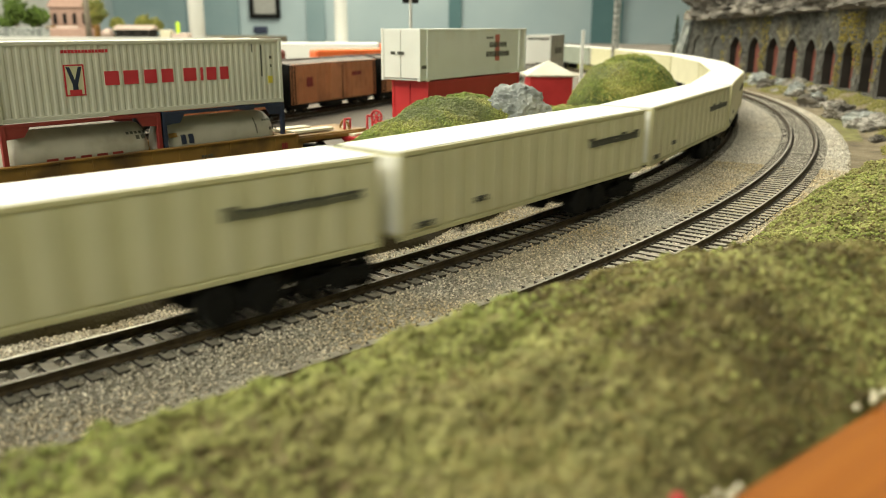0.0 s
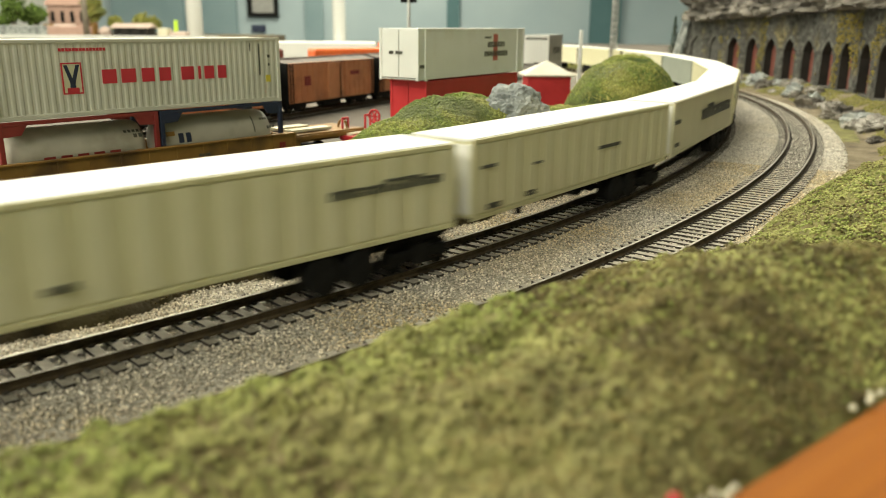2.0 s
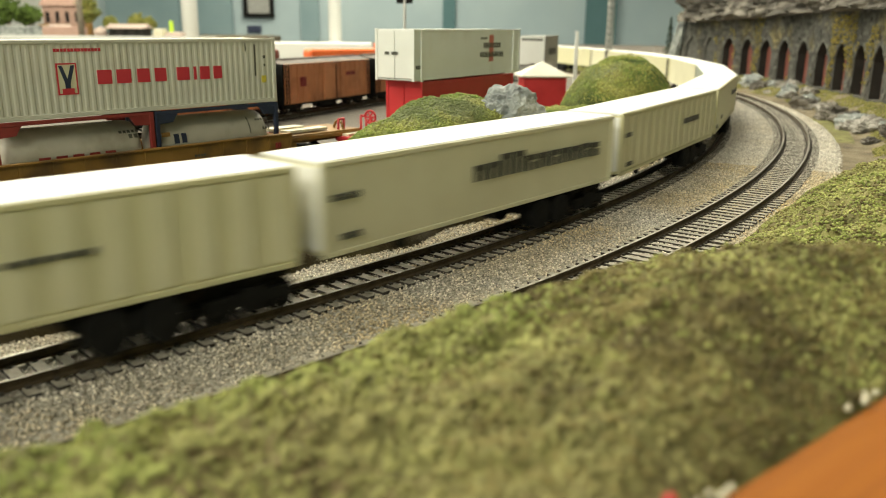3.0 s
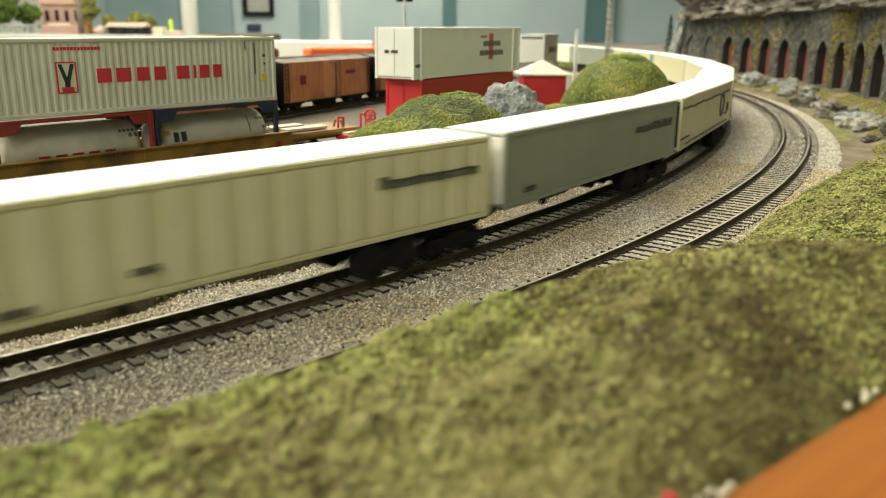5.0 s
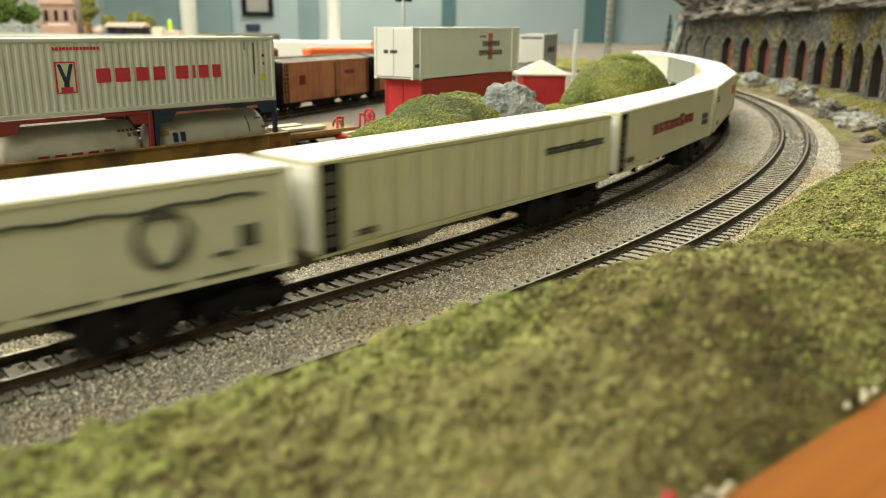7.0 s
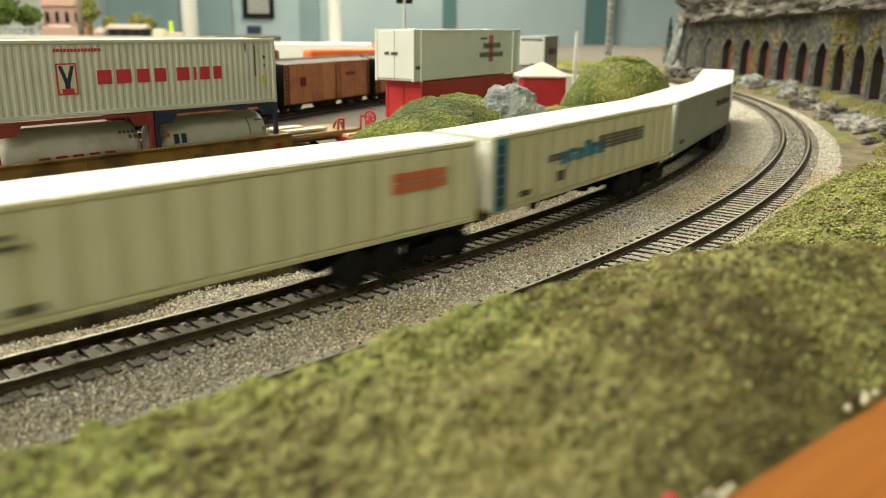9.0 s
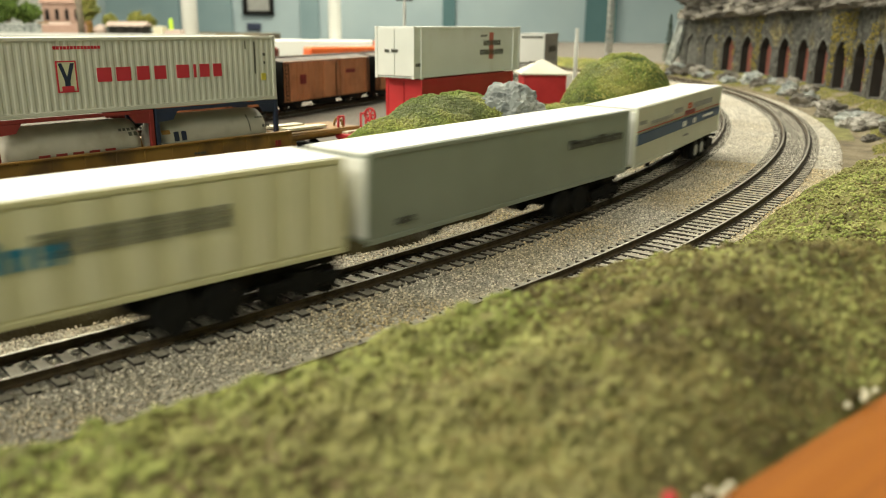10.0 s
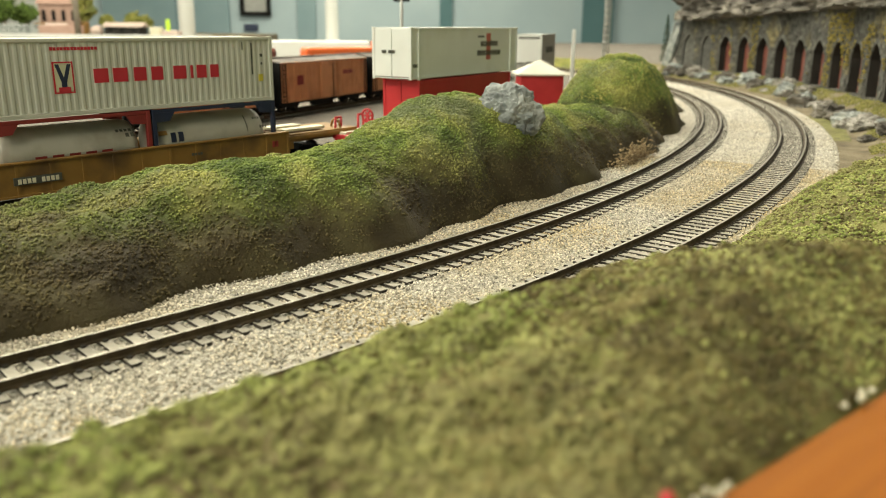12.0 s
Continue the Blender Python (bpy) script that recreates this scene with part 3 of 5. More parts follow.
def trailer(k, label, mat, ribbed=True, front=None, marks=(), panel=None, tail=False, rail_mat=None):
    """Local x runs back along the train, y to the inner side; the outer side is at -y."""
    tr = thing("road_rail_trailer", label, "trailer", "trailers of the moving train", trailer_pose(k, 0, LENGTH))
    h, w = LENGTH / 2, WIDE / 2
    body = part("body", trailer_body(ribbed), mat, tr, "ribbed side panels" if ribbed else "smooth side panels")
    if ribbed:
        ribs(body, M_RIB)
    part("roof", one_box(-h + 0.0004, h - 0.0004, -w + 0.0006, w - 0.0006, Z1 - 0.0013, Z1, bevel=0.0004), M_ROOF, tr, "glossy white roof")
    for name, meshes in trailer_frame().items():
        for bm in meshes:
            part(name, bm, rail_mat or mat, tr)
    part("front_wall", one_box(-h - 0.0003, -h + 0.0005, -w + 0.001, w - 0.001, Z0 + 0.002, Z1 - 0.002, bevel=0.0003), front or M_ROOF, tr)
    for y0, y1 in ((-w + 0.001, -0.0002), (0.0002, w - 0.001)):
        d = part("rear_door", one_box(h - 0.0005, h + 0.0002, y0, y1, Z0 + 0.002, Z1 - 0.002, bevel=0.0002), mat, tr)
        bm = bmesh.new()
        yy = y0 * 0.35 + y1 * 0.65
        rod(bm, (h + 0.0005, yy, Z0 + 0.002), (h + 0.0005, yy, Z1 - 0.002), 0.0003, n=6)
        part("lock_rod", bm, M_METAL, d)
    bm = bmesh.new()
    for y in (-0.008, 0.008):
        box(bm, -h + 0.004, h - 0.002, y - 0.0008, y + 0.0008, Z0 - 0.0012, Z0 + 0.001)
    for i in range(12):
        x = -h + 0.01 + i * (LENGTH - 0.02) / 11
        box(bm, x - 0.0005, x + 0.0005, -0.0115, 0.0115, Z0 - 0.0006, Z0 + 0.0009)
    part("underframe", bm, M_BLACK, tr, "black underframe")
    # road wheels
    for x in (h - 0.052, h - 0.0385):
        bm = bmesh.new()
        rod(bm, (x, -0.011, 0.0084 + RAIL * 0.5), (x, 0.011, 0.0084 + RAIL * 0.5), 0.0012, n=8)
        box(bm, x - 0.001, x + 0.001, -0.009, -0.007, 0.0084 + RAIL * 0.5, Z0)
        box(bm, x - 0.001, x + 0.001, 0.007, 0.009, 0.0084 + RAIL * 0.5, Z0)
        ax = part("road_axle", bm, M_BLACK, tr)
        for y in (-0.0111, -0.0077, 0.0077, 0.0111):
            t = new("tyre", TYRE_HUB if tail and abs(y) > 0.01 else TYRE)
            t.matrix_basis, t.parent = pose(x, y, 0.0084 + RAIL * 0.5), ax
    # rail bogie under the rear end
    bx = h - 0.0125
    bm = bmesh.new()
    for y in (-0.0096, 0.0096):
        box(bm, bx - 0.0125, bx + 0.0125, y - 0.001, y + 0.001, RAIL + 0.0042, RAIL + 0.0076, bevel=0.0004)
        box(bm, bx - 0.004, bx + 0.004, y - 0.0013, y + 0.0013, RAIL + 0.0024, RAIL + 0.0092, bevel=0.0004)
        for dx in (-0.0095, 0.0095):
            box(bm, bx + dx - 0.002, bx + dx + 0.002, y - 0.0012, y + 0.0012, RAIL + 0.003, RAIL + 0.0066, bevel=0.0004)
    box(bm, bx - 0.003, bx + 0.003, -0.0096, 0.0096, RAIL + 0.0055, Z0 - 0.0005)
    box(bm, bx - 0.012, h + 0.001, -0.008, 0.008, Z0 - 0.0035, Z0 - 0.001)
    bg = part("bogie", bm, M_BLACK, tr, "black cast rail bogie")
    for dx in (-0.0095, 0.0095):
        for y in (-GAUGE_TRAIN / 2, GAUGE_TRAIN / 2):
            wl = new("wheel", RAIL_WHEEL)
            wl.matrix_basis, wl.parent = pose(bx + dx, y, RAIL + 0.0048), bg
    # landing legs folded up behind the nose
    for y in (-0.009, 0.009):
        part("landing_leg", one_box(-h + 0.034, -h + 0.037, y - 0.001, y + 0.001, Z0 - 0.004, Z0 + 0.001), M_BLACK, tr)
    if panel:
        bm = bars(0.006, 0.052, 0.04, 0.95, 1, 1.0)
        part("side_panel", bars(0.006, 0.052, 0.04, 0.95, 1, 1.0, y=WIDE / 2 - 0.0002), panel, tr)
        pn = part("side_panel", bm, panel, tr, "dark panel behind the nose" if panel is M_BLACK else "teal panel behind the nose")
        tagged(part("slotted_plate", bars(0.014, 0.044, 0.1, 0.9, 1, 1.0, rows=6, y=-WIDE / 2 - 0.0005), M_LETTER if panel is M_BLACK else M_NAVY, pn), kind="stuff")
    if tail:
        bm = bmesh.new()
        box(bm, h, h + 0.0065, -0.0012, 0.0012, RAIL + 0.006, RAIL + 0.009, bevel=0.0004)
        part("coupler", bm, M_RAIL, tr)
        part("rear_bumper", one_box(h - 0.001, h + 0.0008, -0.012, 0.012, Z0 - 0.004, Z0 - 0.0025), M_BLACK, tr)
    for name, mat_m, args in marks:
        mk = part(name, bars(*args), mat_m, tr)
        if args[4] > 2:
            tagged(mk, kind="stuff")
    TRAILERS.append((tr, k, LENGTH))
    return tr


LOGO = ("side_logo", M_LETTER, (0.695, 0.965, 0.57, 0.7, 11, 0.8, 1, 0.006))


def small(u, z, n=4, w=0.05):
    return ("reporting_mark", M_LETTER, (u, u + w, z, z + 0.075, n, 0.7, 2))


RIB = "cream ribbed box trailer with dark lettering, moving on the curve"
for k in (-6, -5, -4, -3, 1):
    trailer(k, RIB, M_TRAILER, marks=(LOGO, small(0.042, 0.1), small(0.225, 0.22, 3, 0.045)))
trailer(-2, "cream ribbed box trailer with thin dark dashes", M_TRAILER,
        marks=(("side_dash", M_LETTER, (0.555, 0.678, 0.5, 0.55, 6, 0.8)), ("side_dash", M_LETTER, (0.235, 0.275, 0.52, 0.55, 2, 0.8)), ("side_dash", M_LETTER, (0.03, 0.085, 0.62, 0.66, 3, 0.8)), small(0.055, 0.1), small(0.21, 0.12, 3, 0.04)))
trailer(-1, "cream smooth box trailer with large dark lettering", M_TRAILER_WHITE, ribbed=False,
        marks=(("side_logo", M_LETTER, (0.415, 0.935, 0.45, 0.73, 11, 0.8, 1, 0.004)), small(0.02, 0.58, 4, 0.07), small(0.04, 0.16)))
trailer(0, RIB, M_TRAILER, marks=(("side_logo", M_LETTER, (0.6, 0.78, 0.5, 0.6, 7, 0.8)), small(0.03, 0.6), small(0.05, 0.12)))
trailer(2, "plain grey smooth box trailer with dark lettering", M_TRAILER_GREY, ribbed=False, marks=(LOGO, small(0.085, 0.16)))
wave = trailer(3, "cream smooth box trailer with a wavy line and round emblem", M_TRAILER_WHITE, ribbed=False, front=M_BLACK,
               marks=(("badge", M_LETTER, (0.905, 0.935, 0.3, 0.5, 1, 1.0)), ("side_dash", M_LETTER, (0.02, 0.16, 0.2, 0.225, 3, 0.8)), ("bottom_line", M_LETTER, (0.1, 0.95, 0.075, 0.09, 7, 0.8)), ("small_writing", M_LETTER, (0.86, 0.9, 0.25, 0.29, 3, 0.7))))
bm = bmesh.new()
rows = []
for i in range(121):
    u = 0.015 + 0.93 * i / 120
    z = 0.775 + 0.012 * math.sin(i * 0.45) + 0.01 * math.sin(i * 0.185)
    rows.append([bm.verts.new((LENGTH * (u - 0.5), y, Z0 + (Z1 - Z0) * q)) for y, q in ((-WIDE / 2, z - 0.015), (-WIDE / 2 - 0.0005, z - 0.015), (-WIDE / 2 - 0.0005, z + 0.015), (-WIDE / 2, z + 0.015))])
for a, b in zip(rows, rows[1:]):
    for j in range(3):
        bm.faces.new((a[j], a[j + 1], b[j + 1], b[j]))
part("wavy_line", bm, M_LETTER, wave)
bm = bmesh.new()
rows = []
for i in range(41):
    a = 2 * math.pi * i / 40
    ci, co = 0.0054 + 0.0006 * math.sin(3 * a), 0.0074
    rows.append([bm.verts.new((LENGTH * 0.28 + r * math.cos(a), y, Z0 + 0.5 * (Z1 - Z0) + r * math.sin(a))) for r, y in ((ci, -WIDE / 2), (ci, -WIDE / 2 - 0.0005), (co, -WIDE / 2 - 0.0005), (co, -WIDE / 2))])
for a, b in zip(rows, rows[1:]):
    for j in range(3):
        bm.faces.new((a[j], a[j + 1], b[j + 1], b[j]))
part("round_emblem", bm, M_LETTER, wave)
trailer(4, "cream ribbed box trailer with a black nose panel", M_TRAILER, panel=M_BLACK, marks=(LOGO, small(0.09, 0.14)))
trailer(5, "cream box trailer with a black nose panel and brown lettering", M_TRAILER_WHITE, ribbed=False, panel=M_BLACK, marks=(("side_logo", M_MAROON, (0.3, 0.74, 0.45, 0.68, 8, 0.7, 1, 0.01)), small(0.08, 0.14), ("side_emblem", M_LETTER, (0.86, 0.93, 0.3, 0.55, 2, 0.8, 2))))
trailer(6, "cream ribbed box trailer with orange-red lettering", M_TRAILER,
        marks=(("side_logo", M_ORANGERED, (0.77, 0.915, 0.52, 0.76, 5, 0.75, 2)), ("side_dash", M_LETTER, (0.035, 0.12, 0.72, 0.76, 4, 0.8)), ("side_dash", M_LETTER, (0.06, 0.14, 0.64, 0.675, 4, 0.8)), small(0.1, 0.12)))
trailer(7, "cream ribbed box trailer with a teal panel and speed stripes", M_TRAILER, panel=M_TEAL,
        marks=(("side_logo", M_TEAL, (0.3, 0.54, 0.44, 0.68, 6, 0.75, 1, 0.015)), ("striped_logo", M_LETTER, (0.5, 0.79, 0.5, 0.72, 9, 0.6, 4)), ("striped_logo", M_LETTER, (0.24, 0.34, 0.5, 0.6, 3, 0.6, 3)), ("reporting_mark", M_LETTER, (0.28, 0.315, 0.2, 0.34, 1, 1.0)), small(0.11, 0.14)))
trailer(8, "plain grey smooth box trailer with dark lettering", M_TRAILER_GREY, ribbed=False, marks=(LOGO, small(0.075, 0.16)))
LENGTH = 0.1675  # the last one is a little longer
trailer(9, "white smooth box trailer with a blue stripe, last of the train", M_TAIL, ribbed=False, tail=True,
        marks=(("blue_stripe", M_BLUE, (0.013, 0.972, 0.37, 0.55, 1, 1.0)), ("red_line", M_ORANGERED, (0.013, 0.972, 0.592, 0.608, 1, 1.0)),
               ("grey_writing", M_METAL, (0.03, 0.09, 0.7, 0.76, 3, 0.7)), ("grey_writing", M_METAL, (0.13, 0.36, 0.66, 0.72, 12, 0.7, 2)), ("grey_writing", M_METAL, (0.37, 0.46, 0.7, 0.79, 5, 0.8)),
               ("grey_writing", M_METAL, (0.6, 0.85, 0.7, 0.8, 18, 0.65)), ("red_emblem", M_ORANGERED, (0.53, 0.575, 0.72, 0.84, 2, 0.7, 2)), ("brown_emblem", M_MAROON, (0.5, 0.62, 0.615, 0.69, 4, 0.85)),
               ("pale_writing", M_CONT_WHITE, (0.47, 0.52, 0.4, 0.5, 2, 0.6, 1, 0.0, -0.5 * WIDE - 0.0007)), ("pale_writing", M_CONT_WHITE, (0.6, 0.64, 0.4, 0.5, 2, 0.6, 1, 0.0, -0.5 * WIDE - 0.0007)), ("pale_writing", M_CONT_WHITE, (0.73, 0.88, 0.44, 0.49, 9, 0.5, 1, 0.0, -0.5 * WIDE - 0.0007)), ("small_writing", M_METAL, (0.5, 0.56, 0.2, 0.23, 4, 0.6))))

# ---- the yard beside the embankment ----
def straight_track(m, x0, x1):
    tr = thing("yard_track", "straight dark yard track under the parked cars", "railway track", "railway tracks", m)
    for side in (-1, 1):
        part("rail", rail_mesh(lambda s, o: Vector((s, o, 0)), x0, x1, side * GAUGE / 2, 4), [M_RAIL, M_RAILTOP], tr)
    for i in range(int((x1 - x0) / 0.0059)):
        t = new("tie", TIE)
        t.matrix_basis, t.parent = pose(x0 + 0.0059 * i, 0, 0, 0, 0, 90), tr


YM = Matrix.Translation((-0.0886, 0.4220, 0)) @ Matrix.Rotation(0.8586, 4, "Z")
WC = Matrix.Translation((-0.0195, 0.4743, 0)) @ Matrix.Rotation(1.0188, 4, "Z")
BC = Matrix.Translation((-0.1365, 0.68, 0)) @ Matrix.Rotation(1.13, 4, "Z")
straight_track(YM @ pose(0, 0.0145, 0), -0.45, 0.075)
straight_track(WC @ pose(0, 0.014, 0), -0.095, 0.40)
straight_track(BC @ pose(0, 0.0175, 0), -0.35, 0.62)


def plate_run(bm, x0, x1, z0, z1, y, pitch, depth, mi=0):
    """A side pressed into upright corrugations, facing -y."""
    prof, x = [], x0
    while x < x1 - 1e-6:
        for f, d in ((0.0, 0), (0.32, 0), (0.5, depth), (0.82, depth)):
            if x + f * pitch < x1:
                prof.append((x + f * pitch, y + d))
        x += pitch
    prof.append((x1, y))
    lo = [bm.verts.new((a, b, z0)) for a, b in prof]
    hi = [bm.verts.new((a, b, z1)) for a, b in prof]
    for i in range(len(prof) - 1):
        bm.faces.new((lo[i], lo[i + 1], hi[i + 1], hi[i])).material_index = mi


def container(label, m, x0, x1, w, z0, z1, mat, ridged=True, rail=None, pitch=0.0032, rods=True):
    """An ISO box: corrugated walls, frame of posts and rails, corner castings, doors, roof."""
    c = thing("shipping_container", label, "container", "shipping containers", m)
    rail = rail or mat
    bm = bmesh.new()
    if ridged:
        plate_run(bm, x0 + 0.001, x1 - 0.001, z0 + 0.001, z1 - 0.001, 0.0006, pitch, 0.00022)
    else:
        box(bm, x0 + 0.001, x1 - 0.001, 0.0005, 0.001, z0 + 0.001, z1 - 0.001)
    part("side_wall", bm, mat, c, "upright corrugations" if ridged else "")
    part("side_wall", one_box(x0 + 0.001, x1 - 0.001, w - 0.001, w - 0.0005, z0 + 0.001, z1 - 0.001), mat, c)
    part("roof", one_box(x0 + 0.0006, x1 - 0.0006, 0.0006, w - 0.0006, z1 - 0.0012, z1 - 0.0004), rail, c)
    part("floor_panel", one_box(x0 + 0.001, x1 - 0.001, 0.001, w - 0.001, z0 + 0.0004, z0 + 0.001), rail, c)
    for y in (0.0, w - 0.0012):
        part("top_rail", one_box(x0, x1, y, y + 0.0012, z1 - 0.0016, z1 - 0.0002, bevel=0.0002), rail, c)
        part("bottom_rail", one_box(x0, x1, y, y + 0.0012, z0 + 0.0002, z0 + 0.002, bevel=0.0002), rail, c)
    for x, s in ((x0, 1), (x1, -1)):
        for y in (0.0, w - 0.0018):
            a, b = sorted((x, x + s * 0.0018))
            post = part("corner_post", one_box(a, b, y, y + 0.0018, z0 + 0.001, z1 - 0.001, bevel=0.0002), rail, c)
            for z in (z0, z1 - 0.0014):
                part("corner_casting", one_box(a - 0.0001, b + 0.0001, y - 0.0001, y + 0.0019, z, z + 0.0014, bevel=0.0002), rail, post)
    for y0, y1 in ((0.0018, w / 2 - 0.0002), (w / 2 + 0.0002, w - 0.0018)):
        d = part("end_door", one_box(x0 + 0.0003, x0 + 0.0011, y0, y1, z0 + 0.0015, z1 - 0.0012, bevel=0.0002), mat, c)
        for f in (0.3, 0.7) if rods else ():
            bm = bmesh.new()
            yy = y0 + (y1 - y0) * f
            rod(bm, (x0, yy, z0 + 0.0015), (x0, yy, z1 - 0.0015), 0.0003, n=6)
            part("lock_rod", bm, rail, d)
    part("end_wall", one_box(x1 - 0.0011, x1 - 0.0004, 0.0018, w - 0.0018, z0 + 0.0015, z1 - 0.0012), mat, c)
    return c


def flat_bars(name, rects, mat, parent, y=0.0006, label=""):
    bm = bmesh.new()
    for a, b, c, d in rects:
        box(bm, a, b, y - 0.00012, y + 0.0006, c, d)
    ob = part(name, bm, mat, parent, label)
    if len(rects) > 4:
        tagged(ob, kind="stuff")
    return ob


Y0, Y1 = 0.0364 + RAIL, 0.0685 + RAIL
ym = container("pale grey corrugated container with red block lettering, on tank containers", YM, -0.1399, 0.0, 0.028, Y0, Y1, M_YM)
# the word shapes: one bold plain block for each sign
signs = [(-0.0953, -0.0868), (-0.0866, -0.0778), (-0.0768, -0.069), (-0.0684, -0.0608), (-0.0572, -0.0487), (-0.0476, -0.0459), (-0.0448, -0.038), (-0.0374, -0.0313)]
rects = [(a + (b - a) * 0.1, b - (b - a) * 0.14, 0.0496 + RAIL, 0.0556 + RAIL) for a, b in signs]
flat_bars("red_sign", rects, M_YMRED, ym, label="bold red lettering bars")
flat_bars("web_line", [(-0.1121 + 0.00146 * i, -0.1121 + 0.00146 * i + 0.0011, 0.0635 + RAIL, 0.0648 + RAIL) for i in range(14)], M_YMRED, ym)
z0, z1 = 0.0459 + RAIL, 0.0589 + RAIL
flat_bars("emblem", [(-0.1118, -0.1112, z0, z1), (-0.1038, -0.1032, z0, z1), (-0.1112, -0.1038, z0, z0 + 0.0006), (-0.1112, -0.1038, z1 - 0.0006, z1)], M_YMRED, ym, label="red square emblem frame")
flat_bars("emblem_field", [(-0.1112, -0.1038, z0 + 0.0006, z1 - 0.0006)], M_TRAILER_WHITE, ym, y=0.0007)
bm = bmesh.new()
for s in (-1, 1):
    vs = [bm.verts.new((-0.1075 + s * x, 0.00042, z)) for x, z in ((0.0034, z1 - 0.001), (0.0018, z1 - 0.001), (0.0, z0 + 0.0066), (0.0, z0 + 0.0045), (0.0011, z0 + 0.0045))]
    bm.faces.new(vs if s < 0 else vs[::-1])
box(bm, -0.1086, -0.1064, 0.00042, 0.0008, z0 + 0.0006, z0 + 0.005)
part("emblem_wedge", bm, M_NAVY, ym, "navy wedge")
flat_bars("emblem_foot", [(-0.11, -0.105, z0 + 0.0006, z0 + 0.0026)], M_YMRED, ym, y=0.0005)
flat_bars("hazard_label", [(-0.0087, -0.006, 0.0465 + RAIL, 0.05 + RAIL)], material("yellow_label", [(0.6, 0.5, 0.05), (0.65, 0.55, 0.07)], 100, 0.5), ym)
flat_bars("end_marks", [(-0.0128, -0.0121, 0.05 + RAIL, 0.0655 + RAIL), (-0.0075, -0.006, 0.0585 + RAIL, 0.06 + RAIL), (-0.0072, -0.0062, 0.0545 + RAIL, 0.0558 + RAIL), (-0.018, -0.0176, 0.062 + RAIL, 0.066 + RAIL)], M_LETTER, ym)


def tank_container(label, x0, x1, frame_mat, marks):
    """A tank in its open frame, in the well car under the long container."""
    t = thing("tank_container", label, "tank container", "tank containers", YM)
    z0, z1, w = 0.0062 + RAIL, 0.0362 + RAIL, 0.028
    zc, rad = (z0 + z1) / 2 - 0.001, 0.0118
    bm = bmesh.new()
    n, prof = 28, [(x0 + 0.0035, 0.3), (x0 + 0.0042, 0.7), (x0 + 0.006, 0.95), (x0 + 0.009, 1.0), (x1 - 0.009, 1.0), (x1 - 0.006, 0.95), (x1 - 0.0042, 0.7), (x1 - 0.0035, 0.3)]
    rings = [[bm.verts.new((x, w / 2 + rad * k * math.cos(2 * math.pi * i / n), zc + rad * k * math.sin(2 * math.pi * i / n))) for i in range(n)] for x, k in prof]
    for a, b in zip(rings, rings[1:]):
        for i in range(n):
            f = bm.faces.new((a[i], b[i], b[(i + 1) % n], a[(i + 1) % n]))
            f.smooth = True
    bm.faces.new(rings[0])
    bm.faces.new(rings[-1][::-1])
    tank = part("tank", bm, M_TANK, t, "white round tank")
    for y in (0.0, w - 0.0016):
        for z in (z0, z1 - 0.0016):
            part("long_rail", one_box(x0, x1, y, y + 0.0016, z, z + 0.0016, bevel=0.0002), frame_mat, t)
        for a in (x0, x1 - 0.002):
            part("frame_post", one_box(a, a + 0.002, y - 0.0001, y + 0.002, z0, z1, bevel=0.0002), frame_mat, t)
            bm = bmesh.new()
            s = 1 if a == x0 else -1
            xa = a if s > 0 else a + 0.002
            vs = [(xa, z1 - 0.001), (xa + s * 0.012, z1 - 0.001), (xa + s * 0.009, z1 - 0.0055), (xa, z1 - 0.0062)]
            fr = [bm.verts.new((p, y + 0.0002, q)) for p, q in vs]
            bk = [bm.verts.new((p, y + 0.0012, q)) for p, q in vs]
            bm.faces.new(fr), bm.faces.new(bk[::-1])
            for i in range(4):
                bm.faces.new((fr[i], bk[i], bk[(i + 1) % 4], fr[(i + 1) % 4]))
            part("gusset", bm, frame_mat, t)
    for a in (x0, x1 - 0.0016):
        for z in (z0, z1 - 0.0016):
            part("cross_rail", one_box(a, a + 0.0016, 0.001, w - 0.001, z, z + 0.0016), frame_mat, t)
    for nm, mat, x, x_end, dz, hgt, k in marks:
        bm = bmesh.new()
        for i in range(k):
            a = x + (x_end - x) * i / k
            b = a + (x_end - x) / k * 0.68
            for j in range(3):
                p, q = dz + hgt * j / 3, dz + hgt * (j + 1) / 3
                pts = [(xx, w / 2 - (rad + 0.0002) * math.cos(an), zc + (rad + 0.0002) * math.sin(an)) for xx, an in ((a, p), (b, p), (b, q), (a, q))]
                bm.faces.new([bm.verts.new(v) for v in pts])
        part(nm, bm, mat, tank)


tank_container("white tank container in a maroon frame, dark red lettering", -0.1399, -0.0703, M_MAROON,
               [("lettering", M_MAROON, -0.1225, -0.0865, -0.28, 0.3, 5), ("small_writing", M_LETTER, -0.0855, -0.0735, 0.62, 0.12, 6), ("small_writing", M_LETTER, -0.0815, -0.0765, 0.4, 0.16, 2)])
tank_container("white tank container in a navy frame, small dark emblem", -0.0695, 0.0001, M_NAVY,
               [("emblem", M_NAVY, -0.0595, -0.0515, 0.0, 0.38, 2), ("yellow_mark", M_YELLOW, -0.0655, -0.059, 0.3, 0.18, 1), ("small_writing", M_LETTER, -0.0165, -0.0155, 0.1, 0.75, 1), ("small_writing", M_LETTER, -0.0115, -0.0035, 0.62, 0.1, 5), ("small_writing", M_LETTER, -0.0085, -0.0035, 0.2, 0.12, 3)])


